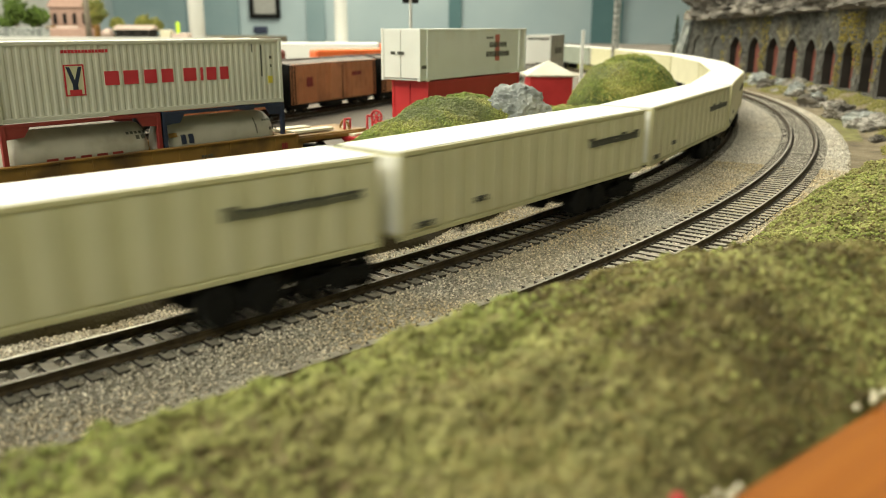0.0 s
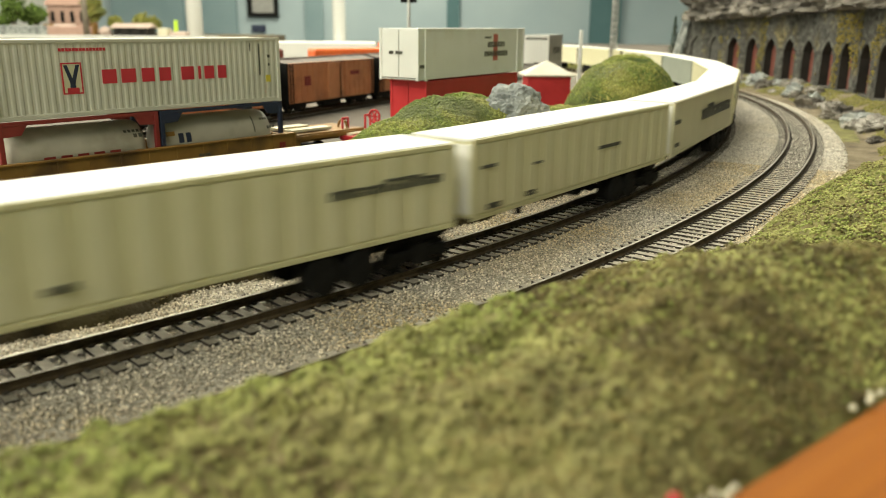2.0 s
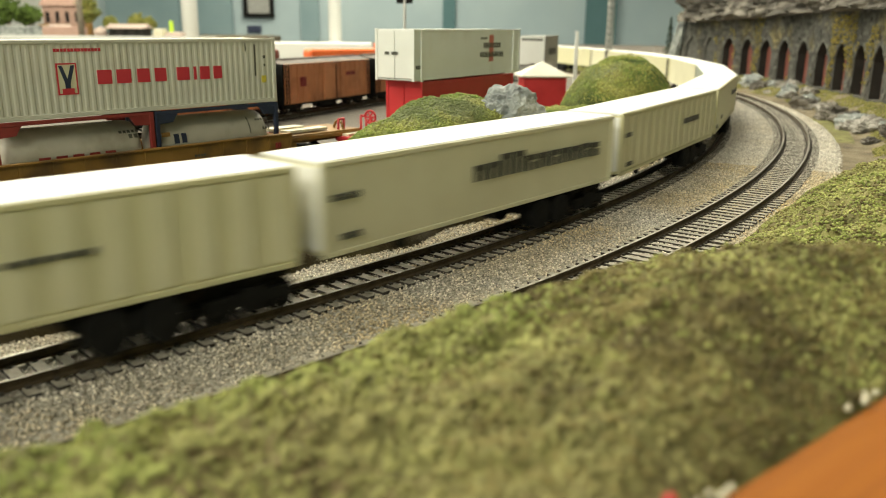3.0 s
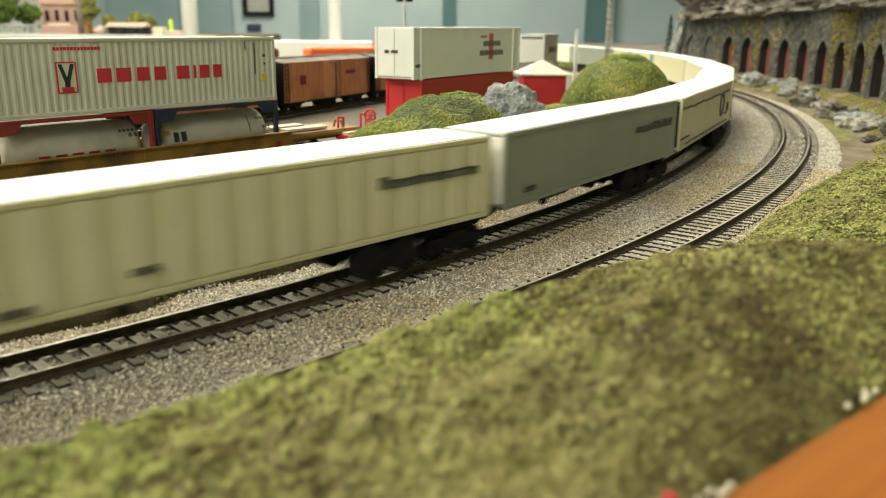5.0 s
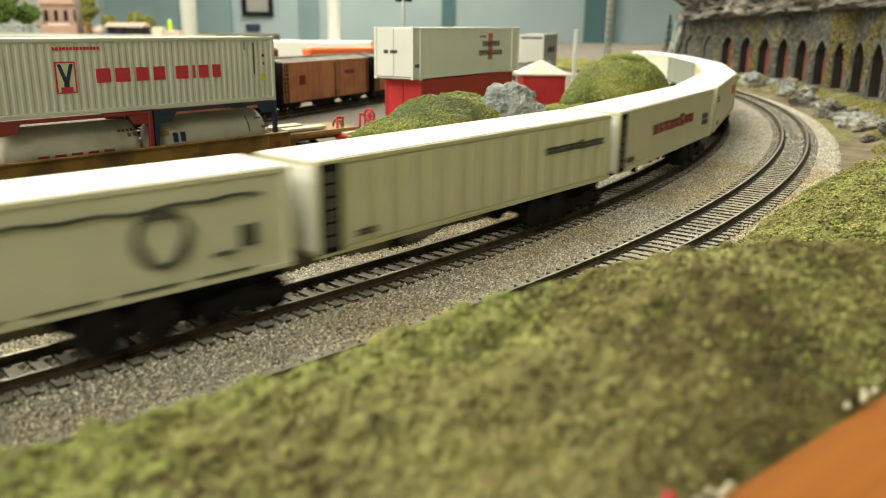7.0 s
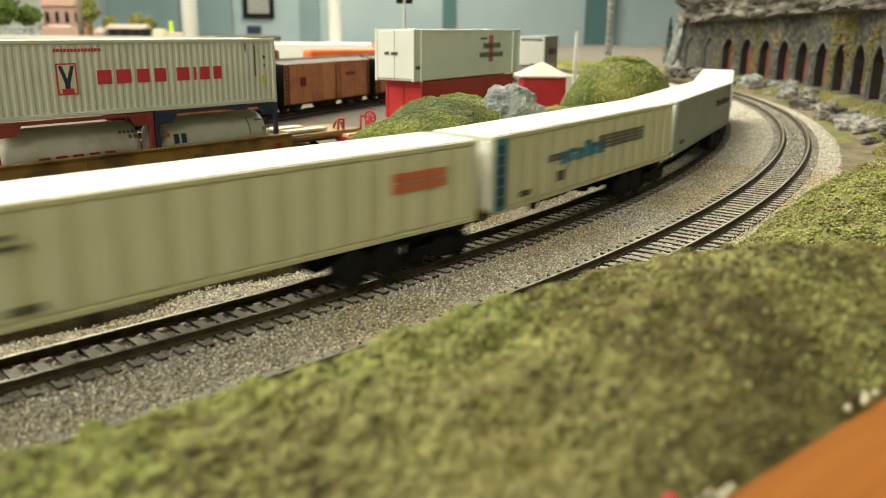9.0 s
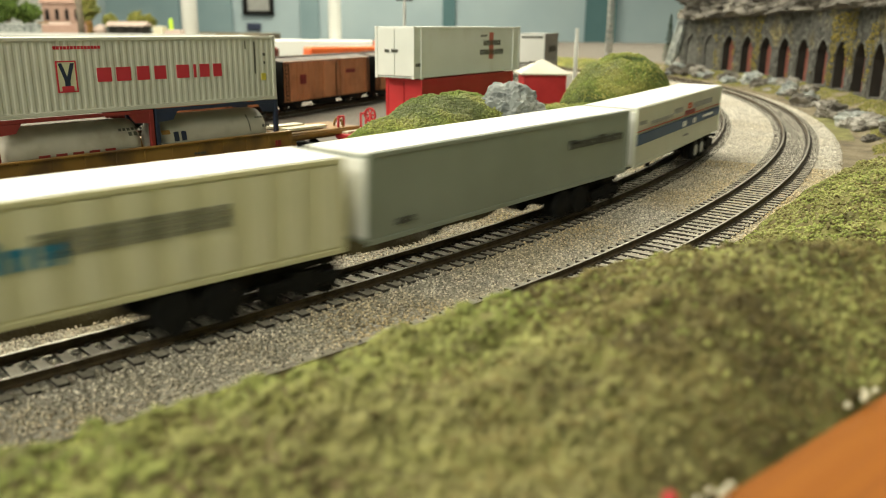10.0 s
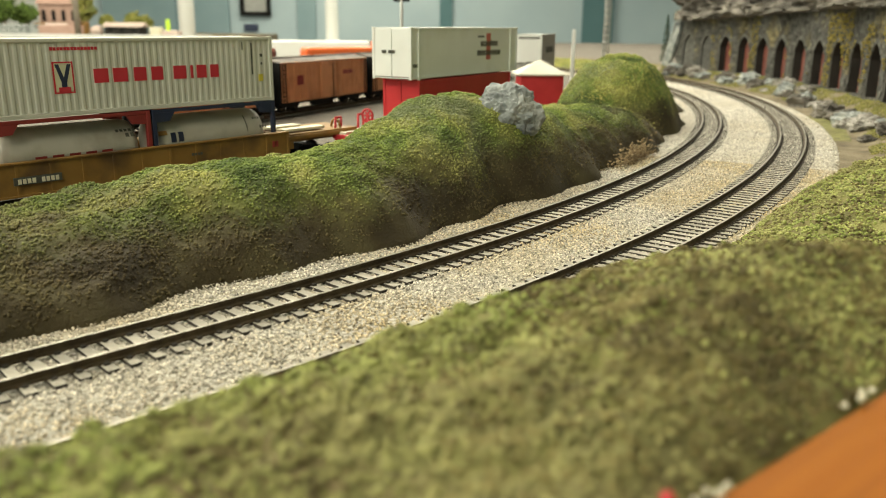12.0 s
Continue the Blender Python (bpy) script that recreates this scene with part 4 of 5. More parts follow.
def bogie_set(parent, x, y, mat=None):
    bm = bmesh.new()
    for s in (-1, 1):
        box(bm, x - 0.013, x + 0.013, y + s * 0.0108 - 0.001, y + s * 0.0108 + 0.001, RAIL + 0.004, RAIL + 0.0072, bevel=0.0004)
        box(bm, x - 0.004, x + 0.004, y + s * 0.0108 - 0.0012, y + s * 0.0108 + 0.0012, RAIL + 0.0022, RAIL + 0.0085, bevel=0.0004)
    box(bm, x - 0.003, x + 0.003, y - 0.0108, y + 0.0108, RAIL + 0.005, RAIL + 0.009)
    bg = part("bogie", bm, mat or M_BLACK, parent, "dark rail bogie")
    for dx in (-0.0095, 0.0095):
        for s in (-1, 1):
            wl = new("wheel", RAIL_WHEEL)
            wl.matrix_basis, wl.parent = pose(x + dx, y + s * GAUGE / 2, RAIL + 0.0048), bg


def well_car(label, m, x0, x1, w, z0, z1, mat, ext0, ext1, yoff):
    """A deep well between two end platforms: ribbed side sills with a top flange, hand rails, brake wheel."""
    c = thing("well_car", label, "rail car", "well cars", m)
    for y, out in ((yoff, -1), (yoff + w, 1)):
        s = part("side_sill", one_box(x0, x1, y - 0.0006, y + 0.0006, z0, z1 - 0.0006), mat, c)
        part("top_flange", one_box(x0, x1, y - 0.0016, y + 0.0016, z1 - 0.0008, z1, bevel=0.0002), mat, s)
        part("bottom_flange", one_box(x0, x1, y - 0.0014, y + 0.0014, z0 - 0.0004, z0 + 0.0006, bevel=0.0002), mat, s)
        n = int((x1 - x0) / 0.0135)
        for i in range(n + 1):
            x = x0 + (x1 - x0) * i / n
            part("rib", one_box(x - 0.0007, x + 0.0007, y + out * 0.0006 - 0.0004, y + out * 0.0006 + 0.0004, z0 + 0.0005, z1 - 0.0008), mat, s)
    part("well_floor", one_box(x0, x1, yoff + 0.001, yoff + w - 0.001, z0 - 0.0004, z0 + 0.0006), mat, c)
    for a, b in ((x0 - ext0, x0), (x1, x1 + ext1)):
        if b - a < 0.01:
            continue
        part("end_platform", one_box(a, b, yoff + 0.001, yoff + w - 0.001, z1 - 0.0045, z1 - 0.002, bevel=0.0004), mat, c)
        part("centre_sill", one_box(a, b, yoff + w / 2 - 0.003, yoff + w / 2 + 0.003, z1 - 0.0085, z1 - 0.0045), mat, c)
        for y in (yoff + 0.002, yoff + w - 0.002):
            part("step", one_box(a + 0.002, a + 0.005, y - 0.001, y + 0.001, z1 - 0.010, z1 - 0.0045), mat, c)
        bogie_set(c, (a + b) / 2, yoff + w / 2)
    return c


wy = well_car("weathered yellow well car carrying tanks and a long container", YM, -0.146, 0.006, 0.031, 0.0058 + RAIL, 0.0198 + RAIL, M_YELLOW, 0.045, 0.052, -0.0016)
part("ladder_rail", one_box(0.007, 0.05, -0.0012, 0.0004, 0.0145 + RAIL, 0.0168 + RAIL, bevel=0.0003), M_YELLOW, wy)
part("walkway", one_box(0.008, 0.036, 0.003, 0.01, 0.0185 + RAIL, 0.0198 + RAIL), M_CREAM, wy, "pale wooden walkway")
part("walkway", one_box(0.008, 0.03, 0.016, 0.024, 0.0185 + RAIL, 0.0198 + RAIL), M_CREAM, wy, "pale wooden walkway")
bm = bmesh.new()
for i in range(8):
    a, b = math.pi * i / 8, math.pi * (i + 1) / 8
    rod(bm, (0.047, 0.006 + 0.004 * math.cos(a), 0.0165 + RAIL + 0.006 * math.sin(a)), (0.047, 0.006 + 0.004 * math.cos(b), 0.0165 + RAIL + 0.006 * math.sin(b)), 0.0007, n=6)
part("grab_hoop", bm, M_YELLOW, wy)
flat_bars("number_board", [(-0.134, -0.1146, 0.0105 + RAIL, 0.0137 + RAIL)], M_LETTER, wy, y=-0.0029)
flat_bars("number_bars", [(-0.1325 + 0.0019 * i, -0.1325 + 0.0019 * i + 0.0013, 0.011 + RAIL, 0.013 + RAIL) for i in range(9) if i != 4], M_CREAM, wy, y=-0.0032)
flat_bars("car_mark", [(-0.0042, -0.0028, 0.0125 + RAIL, 0.0155 + RAIL), (-0.0022, -0.0008, 0.0125 + RAIL, 0.0155 + RAIL)], M_MAROON, wy, y=-0.0026)
flat_bars("small_marks", [(-0.052 + 0.0016 * i, -0.052 + 0.0016 * i + 0.001, 0.0135 + RAIL, 0.0146 + RAIL) for i in range(4)], M_LETTER, wy, y=-0.0026)

# the white container on a red one, in a red well car
W0, W1 = 0.0436 + RAIL, 0.0733 + RAIL
wc = container("white smooth container with dark lettering and a red bar", WC, 0.0, 0.1352, 0.028, W0, W1, M_CONT_WHITE, ridged=False, rods=False)
for x in (0.0086, 0.1255):
    part("side_post", one_box(x - 0.0011, x + 0.0011, -0.0003, 0.001, W0 - 0.0006, W1 - 0.0004, bevel=0.0002), M_CONT_WHITE, wc)
flat_bars("red_bar", [(0.0905, 0.0965, 0.0524 + RAIL, 0.0695 + RAIL)], material("pale_red", [(0.5, 0.13, 0.1), (0.55, 0.16, 0.12)], 80, 0.5), wc, y=0.0005)
for z, a, b, hh in ((0.0668, 0.079, 0.088, 0.0017), (0.0612, 0.083, 0.107, 0.0046), (0.0553, 0.0785, 0.111, 0.0046)):
    n = int((b - a) / 0.0022)
    flat_bars("dark_writing", [(a + (b - a) * i / n, a + (b - a) * (i + 0.6) / n, z + RAIL, z + hh * 0.72 + RAIL) for i in range(n)], M_LETTER, wc, y=0.00035)
flat_bars("dark_writing", [(0.0012 + 0.0016 * i, 0.0012 + 0.0016 * i + 0.001, 0.0505 + RAIL, 0.0525 + RAIL) for i in range(4)], M_LETTER, wc, y=0.00035)
bm = bmesh.new()
for i in range(6):
    if i != 2:
        box(bm, -0.0003, 0.0004, 0.0195 - 0.0016 * i, 0.0195 - 0.0016 * i + 0.0012, 0.0585 + RAIL, 0.0603 + RAIL)
tagged(part("end_writing", bm, M_LETTER, wc), kind="stuff")
rc = container("plain red container under the white one", WC, 0.0086, 0.1265, 0.0265, 0.0125 + RAIL, W0 - 0.0004, M_RED, ridged=False, rods=False)
rw = well_car("bright red well car with a hand brake wheel", WC, 0.004, 0.131, 0.0285, 0.006 + RAIL, 0.0165 + RAIL, M_RED, 0.044, 0.05, -0.0006)
bm = bmesh.new()
for i in range(16):
    a, b = 2 * math.pi * i / 16, 2 * math.pi * (i + 1) / 16
    rod(bm, (-0.024, 0.014 + 0.0036 * math.cos(a), 0.0245 + RAIL + 0.0036 * math.sin(a)), (-0.024, 0.014 + 0.0036 * math.cos(b), 0.0245 + RAIL + 0.0036 * math.sin(b)), 0.0007, n=6)
for i in range(3):
    a = math.pi * i / 3
    rod(bm, (-0.024, 0.014 - 0.0034 * math.cos(a), 0.0245 + RAIL - 0.0034 * math.sin(a)), (-0.024, 0.014 + 0.0034 * math.cos(a), 0.0245 + RAIL + 0.0034 * math.sin(a)), 0.0005, n=6)
rod(bm, (-0.0235, 0.014, 0.0125 + RAIL), (-0.0235, 0.014, 0.0245 + RAIL), 0.001, n=8)
part("brake_wheel", bm, M_RED, rw)
for x, y in ((-0.037, 0.001), (-0.037, 0.027), (-0.012, 0.001), (-0.016, 0.027)):
    bm = bmesh.new()
    rod(bm, (x, y, 0.012 + RAIL), (x, y, 0.0235 + RAIL), 0.0007, n=8)
    rod(bm, (x + 0.005, y, 0.012 + RAIL), (x + 0.005, y, 0.0235 + RAIL), 0.0007, n=8)
    rod(bm, (x, y, 0.0235 + RAIL), (x + 0.005, y, 0.0235 + RAIL), 0.0007, n=8)
    part("hand_rail", bm, M_RED, rw)
part("deck_board", one_box(-0.038, 0.002, 0.0025, 0.009, 0.0146 + RAIL, 0.0158 + RAIL), M_CREAM, rw, "pale deck board")
part("deck_board", one_box(-0.038, -0.006, 0.019, 0.026, 0.0146 + RAIL, 0.0158 + RAIL), M_CREAM, rw, "pale deck board")
part("air_tank", one_box(-0.02, 0.001, 0.010, 0.018, 0.0146 + RAIL, 0.021 + RAIL, bevel=0.002), M_RED, rw)


# orange box cars
def box_car(label, m, length=0.142, w=0.035, door=True):
    c = thing("box_car", label, "box car", "orange box cars", m)
    z0, z1 = 0.009 + RAIL, 0.0425 + RAIL
    bm = bmesh.new()
    box(bm, 0.002, length - 0.002, 0.0008, w - 0.0008, z0, z1)
    part("body", bm, M_BOXCAR, c, "orange panelled sides")
    bm = bmesh.new()
    vs = [(0, z1 - 0.0004), (w / 2, z1 + 0.003), (w, z1 - 0.0004)]
    a = [bm.verts.new((0, y, z)) for y, z in vs]
    b = [bm.verts.new((length, y, z)) for y, z in vs]
    bm.faces.new(a), bm.faces.new(b[::-1])
    for i in range(3):
        bm.faces.new((a[i], a[(i + 1) % 3], b[(i + 1) % 3], b[i]))
    box(bm, 0, length, w / 2 - 0.003, w / 2 + 0.003, z1 + 0.0028, z1 + 0.0036)
    part("roof", bm, material("dusty_roof", [(0.12, 0.1, 0.085), (0.2, 0.175, 0.15)], 90, 0.8) if "dusty_roof" not in bpy.data.materials else bpy.data.materials["dusty_roof"], c, "dusty brown roof with running board")
    part("end_wall", one_box(-0.0002, 0.0018, 0.001, w - 0.001, z0, z1, bevel=0.0003), M_BLACK, c, "black end with ladder")
    part("end_wall", one_box(length - 0.0018, length + 0.0002, 0.001, w - 0.001, z0, z1, bevel=0.0003), M_BLACK, c)
    for x in (0.0045, length - 0.0045):
        bm = bmesh.new()
        for s in (-0.0022, 0.0022):
            rod(bm, (x + s, -0.0002, z0), (x + s, -0.0002, z1 - 0.001), 0.0004, n=6)
        for i in range(9):
            z = z0 + 0.002 + i * 0.0036
            rod(bm, (x - 0.0022, -0.0003, z), (x + 0.0022, -0.0003, z), 0.0004, n=6)
        part("ladder", bm, M_BLACK, c)
    d = part("sliding_door", one_box(length * 0.42, length * 0.58, -0.0006, 0.0008, z0 + 0.0005, z1 - 0.002, bevel=0.0002), M_BOXCAR, c)
    bm = bmesh.new()
    for f in (0.55,):
        rod(bm, (length * f, -0.0011, z0 + 0.001), (length * f, -0.0011, z1 - 0.003), 0.0004, n=6)
    part("door_rod", bm, M_BLACK, d)
    flat_bars("writing", [(length * 0.68 + 0.0021 * i, length * 0.68 + 0.0021 * i + 0.0014, z0 + 0.02, z0 + 0.0235) for i in range(8)], M_MAROON, c, y=0.0001)
    flat_bars("writing", [(length * 0.17 + 0.0018 * i, length * 0.17 + 0.0018 * i + 0.0012, z0 + 0.014, z0 + 0.022) for i in range(5)], M_MAROON, c, y=0.0001)
    part("underframe", one_box(0.001, length - 0.001, 0.004, w - 0.004, z0 - 0.0022, z0 + 0.0002), M_BLACK, c)
    for i in range(17):
        x = 0.003 + (length - 0.006) * i / 16
        part("side_rib", one_box(x - 0.0004, x + 0.0004, 0.0002, 0.0009, z0 + 0.001, z1 - 0.001), M_BOXCAR, c)
    part("brake_gear", one_box(length * 0.4, length * 0.6, 0.004, 0.012, z0 - 0.006, z0 - 0.002, bevel=0.001), M_BLACK, c)
    bogie_set(c, 0.02, w / 2)
    bogie_set(c, length - 0.02, w / 2)
    return c


bc = box_car("weathered orange box car with black ends in the yard", BC)
for i in (-1, 1, 2):
    copy_thing(bc, BC @ pose(i * 0.152, 0, 0))

# hut with a pyramid roof
HUT = Matrix.Translation((0.0885, 0.765, 0)) @ Matrix.Rotation(0.06, 4, "Z")
hut = thing("hut", "small red hut with a cream pyramid roof", "hut", "", HUT)
part("wall_block", one_box(-0.0195, 0.0195, -0.0175, 0.0175, -0.001, 0.0345), M_RED, hut, "red painted walls")
bm = bmesh.new()
lo = [bm.verts.new((x, y, 0.0335)) for x, y in ((-0.0232, -0.0213), (0.0232, -0.0213), (0.0232, 0.0213), (-0.0232, 0.0213))]
mid = [bm.verts.new((v.co.x, v.co.y, 0.0348)) for v in lo]
top = bm.verts.new((0, 0, 0.047))
bm.faces.new(lo[::-1])
for i in range(4):
    bm.faces.new((lo[i], lo[(i + 1) % 4], mid[(i + 1) % 4], mid[i]))
    bm.faces.new((mid[i], mid[(i + 1) % 4], top))
part("roof", bm, material("hut_roof_paint", [(0.5, 0.475, 0.39), (0.57, 0.545, 0.455)], 80, 0.7), hut, "cream pyramid roof")

# a second stack farther back
W2 = Matrix.Translation((0.1015, 0.86, 0)) @ Matrix.Rotation(1.25, 4, "Z")
c2 = container("small white container with grey sides, far back", W2, 0.0, 0.07, 0.028, 0.035 + RAIL, 0.0655 + RAIL, M_METAL, ridged=True)
bm = bmesh.new()
box(bm, -0.0004, 0.0004, 0.001, 0.027, 0.036 + RAIL, 0.0645 + RAIL)
we = part("white_end", bm, M_CONT_WHITE, c2, "white ribbed end doors")
for i in range(6):
    part("door_rib", one_box(-0.0009, 0.0002, 0.003 + 0.0038 * i, 0.0052 + 0.0038 * i, 0.037 + RAIL, 0.0595 + RAIL), M_CONT_WHITE, we)
bm = bmesh.new()
for i in range(9):
    box(bm, -0.0007, 0.0002, 0.003 + 0.0025 * i, 0.0049 + 0.0025 * i, 0.0602 + RAIL, 0.0627 + RAIL)
box(bm, -0.0007, 0.0002, 0.009, 0.016, 0.0355 + RAIL, 0.037 + RAIL)
tagged(part("end_writing", bm, M_LETTER, c2), kind="stuff")
flat_bars("side_writing", [(0.022 + 0.005 * i, 0.0258 + 0.005 * i, 0.046 + RAIL, 0.052 + RAIL) for i in range(7)], M_LETTER, c2, y=-0.0003)
container("grey container under the small white one", W2, 0.0, 0.07, 0.028, -0.001, 0.0348 + RAIL, M_METAL, ridged=True)
solid("white_post", one_box(-0.002, 0.002, -0.002, 0.002, -0.001, 0.073, bevel=0.0004), M_CONT_WHITE, "thin white post behind the containers", "post", m=pose(0.154, 0.99, 0))

# ---- rocks ----
def boulder(size, seed, sharp=0.35, sub=3):
    bm = bmesh.new()
    bmesh.ops.create_icosphere(bm, subdivisions=sub, radius=1.0)
    o = Vector((seed * 7.13, seed * 3.7, seed * 1.9))
    for v in bm.verts:
        d = v.co.normalized()
        k = 1 + sharp * noise.noise(d * 1.3 + o) + sharp * 0.7 * noise.noise(d * 2.9 + o) + sharp * 0.3 * noise.noise(d * 7 + o)
        k -= sharp * 0.5 * abs(noise.noise(d * 4.2 - o))
        k += sharp * 0.28 * abs(noise.noise(d * 11 + o)) + sharp * 0.12 * noise.noise(d * 24 - o)
        v.co = Vector((d.x * size[0], d.y * size[1], d.z * size[2])) * k
    return bm


solid("rock", boulder((0.0148, 0.0145, 0.0132), 8, 0.26, 5), M_ROCK, "pale grey craggy rock set in the embankment", "rock", m=Matrix.Translation(polar(1.113, -34.45, 0.0338 + RAIL)))

# ---- arcaded retaining wall under the cliff ----
WALL_R, STEP, FIRST = 1.315, 2.46, 13.4
N_ARCH = 14
SILL, SPRING, CROWN, WALL_TOP = 0.0105 + RAIL, 0.045 + RAIL, 0.0605 + RAIL, 0.1 + RAIL
OPEN = 0.0166


def curved(u, d, z):
    """u metres along the wall from the first arch towards the camera, d into the wall."""
    return polar(WALL_R + d, FIRST - math.degrees(u / WALL_R), z)


PITCH_A = radians(STEP) * WALL_R
arcade = thing("retaining_wall", "grey stone retaining wall with a row of pointed arches", "retaining wall", kind="structure")


def arch_top(x):
    q = min(1.0, abs(x) / OPEN)
    return SPRING + (CROWN - SPRING) * (1 - q ** 1.7) ** 0.8


def bay(i):
    """One bay: face with its pointed opening, jambs and back."""
    bm = bmesh.new()
    u0 = i * PITCH_A
    n = 14
    xs = [-OPEN + 2 * OPEN * k / n for k in range(n + 1)]
    V = lambda x, d, z: bm.verts.new(curved(u0 + x, d, z))
    depth = 0.0022 if i < 2 else 0.0098
    lo = -0.004
    half = PITCH_A / 2
    for a, b in ((-half, -OPEN), (OPEN, half)):
        bm.faces.new((V(a, 0, lo), V(b, 0, lo), V(b, 0, WALL_TOP), V(a, 0, WALL_TOP)))
    bm.faces.new((V(-OPEN, 0, lo), V(OPEN, 0, lo), V(OPEN, 0, SILL), V(-OPEN, 0, SILL)))
    bm.faces.new((V(-OPEN, 0, SILL), V(OPEN, 0, SILL), V(OPEN, depth, SILL), V(-OPEN, depth, SILL)))
    # Deep bays: shade on soffit and jambs is painted near-black with M_DARK
    for a, b in zip(xs, xs[1:]):
        za, zb = arch_top(a), arch_top(b)
        bm.faces.new((V(a, 0, za), V(b, 0, zb), V(b, 0, WALL_TOP), V(a, 0, WALL_TOP)))
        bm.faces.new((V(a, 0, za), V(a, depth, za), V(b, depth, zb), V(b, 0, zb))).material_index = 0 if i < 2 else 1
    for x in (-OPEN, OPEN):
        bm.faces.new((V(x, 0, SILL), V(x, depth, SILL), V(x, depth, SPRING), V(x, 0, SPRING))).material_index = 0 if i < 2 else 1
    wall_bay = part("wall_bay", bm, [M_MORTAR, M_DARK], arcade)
    bm = bmesh.new()
    V = lambda x, d, z: bm.verts.new(curved(u0 + x, d, z))
    for a, b in zip(xs, xs[1:]):
        bm.faces.new((V(a, depth, SILL), V(b, depth, SILL), V(b, depth, arch_top(b) + 0.0001), V(a, depth, arch_top(a) + 0.0001)))
    part("blind_panel" if i < 2 else "arch_door", bm, M_MASON if i < 2 else M_DOOR, wall_bay, "" if i < 2 else "red-brown boarded back of the arch")
    # arch stones
    for k in range(13):
        q = -1 + 2 * (k + 0.5) / 13
        x, z = q * OPEN, arch_top(q * OPEN)
        x2, z2 = (q + 0.02) * OPEN, arch_top(min(OPEN, (q + 0.02) * OPEN))
        t = Vector((x2 - x, z2 - z)).normalized()
        nrm = Vector((-t.y, t.x))
        bm = bmesh.new()
        w, hgt, pr = 0.00155 + abs(q) * 0.0006, 0.0042, 0.0011 + random.uniform(-0.0003, 0.0005)
        c4 = [(-w, 0.0002), (w, 0.0002), (w, hgt), (-w, hgt)]
        ring = [[bm.verts.new(curved(u0 + x + t.x * a + nrm.x * b, d, z + t.y * a + nrm.y * b)) for a, b in c4] for d in (0.0005, -pr)]
        bm.faces.new(ring[1])
        for j in range(4):
            bm.faces.new((ring[0][j], ring[0][(j + 1) % 4], ring[1][(j + 1) % 4], ring[1][j]))
        part("arch_stone", bm, M_MASON, wall_bay)


for i in range(N_ARCH):
    bay(i)
# coursed stones on piers and above the arches
verts, faces = [], []
course = 0.0042
z = SILL - 0.012
row = 0
while z < WALL_TOP - 0.004:
    u = -PITCH_A * 0.9 + (0.004 if row % 2 else 0.0)
    while u < PITCH_A * (N_ARCH - 0.5):
        w = random.uniform(0.006, 0.0105)
        mid = ((u + w / 2 + PITCH_A / 2) % PITCH_A) - PITCH_A / 2
        side = min(abs(mid - w / 2), abs(mid + w / 2)) if abs(mid) > w / 2 else 0
        clear = side > OPEN + 0.0002 or z > arch_top(min(abs(mid), OPEN)) + 0.0065 or z + course < SILL
        if clear and z + course > SILL - 0.002 or (side > OPEN):
            pr = random.uniform(0.0004, 0.0016)
            b = len(verts)
            for d in (0.0003, -pr):
                for a, h in ((u + 0.0002, z + 0.0002), (u + w - 0.0003, z + 0.0002), (u + w - 0.0003, z + course - 0.0003), (u + 0.0002, z + course - 0.0003)):
                    verts.append(curved(a, d, h)[:])
            faces += [(b + 4, b + 5, b + 6, b + 7), (b, b + 1, b + 5, b + 4), (b + 1, b + 2, b + 6, b + 5), (b + 2, b + 3, b + 7, b + 6), (b + 3, b, b + 4, b + 7)]
        u += w
    z += course
    row += 1
me = bpy.data.meshes.new("wall_stones")
me.from_pydata(verts, [], faces)
M_STONES = material("wall_stones", [(0.055, 0.054, 0.047), (0.105, 0.103, 0.09)], 160, 0.9, bump=1, bump_scale=500, random_shift=0.45, island=True, stain=((0.17, 0.14, 0.06), 20, 0.52, 0.68))
me.materials.append(M_STONES)
ob = new("wall_stones", me)
tagged(ob, "rough coursed grey stones of the wall", kind="stuff")
ob.parent = arcade

# the cliff that overhangs the arcade
bm = bmesh.new()
NA, NZ = 420, 90
grid = []
for i in range(NA + 1):
    u = -0.014 + (PITCH_A * N_ARCH + 0.034) * i / NA
    low = float(np.interp(u, (-0.1, 0.0, 0.15, 0.35, 0.5, 0.7), (0.079, 0.082, 0.086, 0.091, 0.094, 0.09))) + RAIL + 0.004 * noise.noise(Vector((u * 40, 1, 0)))
    col = []
    for j in range(NZ + 1):
        v = j / NZ
        zz = low + v * 0.16
        strata = noise.noise(Vector((u * 14, zz * 85, 0.3))) * 0.014 + abs(noise.noise(Vector((u * 38, zz * 110, 5.1)))) * 0.018 + noise.noise(Vector((u * 95, zz * 210, 9.0))) * 0.007 + abs(noise.noise(Vector((u * 190, zz * 330, 2.0)))) * 0.004
        out = 0.013 + strata + 0.012 * noise.noise(Vector((u * 9, zz * 12, 2.0)))
        d = -max(0.002, out) if j else 0.012
        col.append(bm.verts.new(curved(u, d + v * 0.04, zz if j else low + 0.001)))
    grid.append(col)
for a, b in zip(grid, grid[1:]):
    for j in range(NZ):
        bm.faces.new((a[j], b[j], b[j + 1], a[j + 1]))
solid("cliff", bm, M_CLIFF, "layered grey-brown rock cliff overhanging the wall", "cliff", kind="structure")
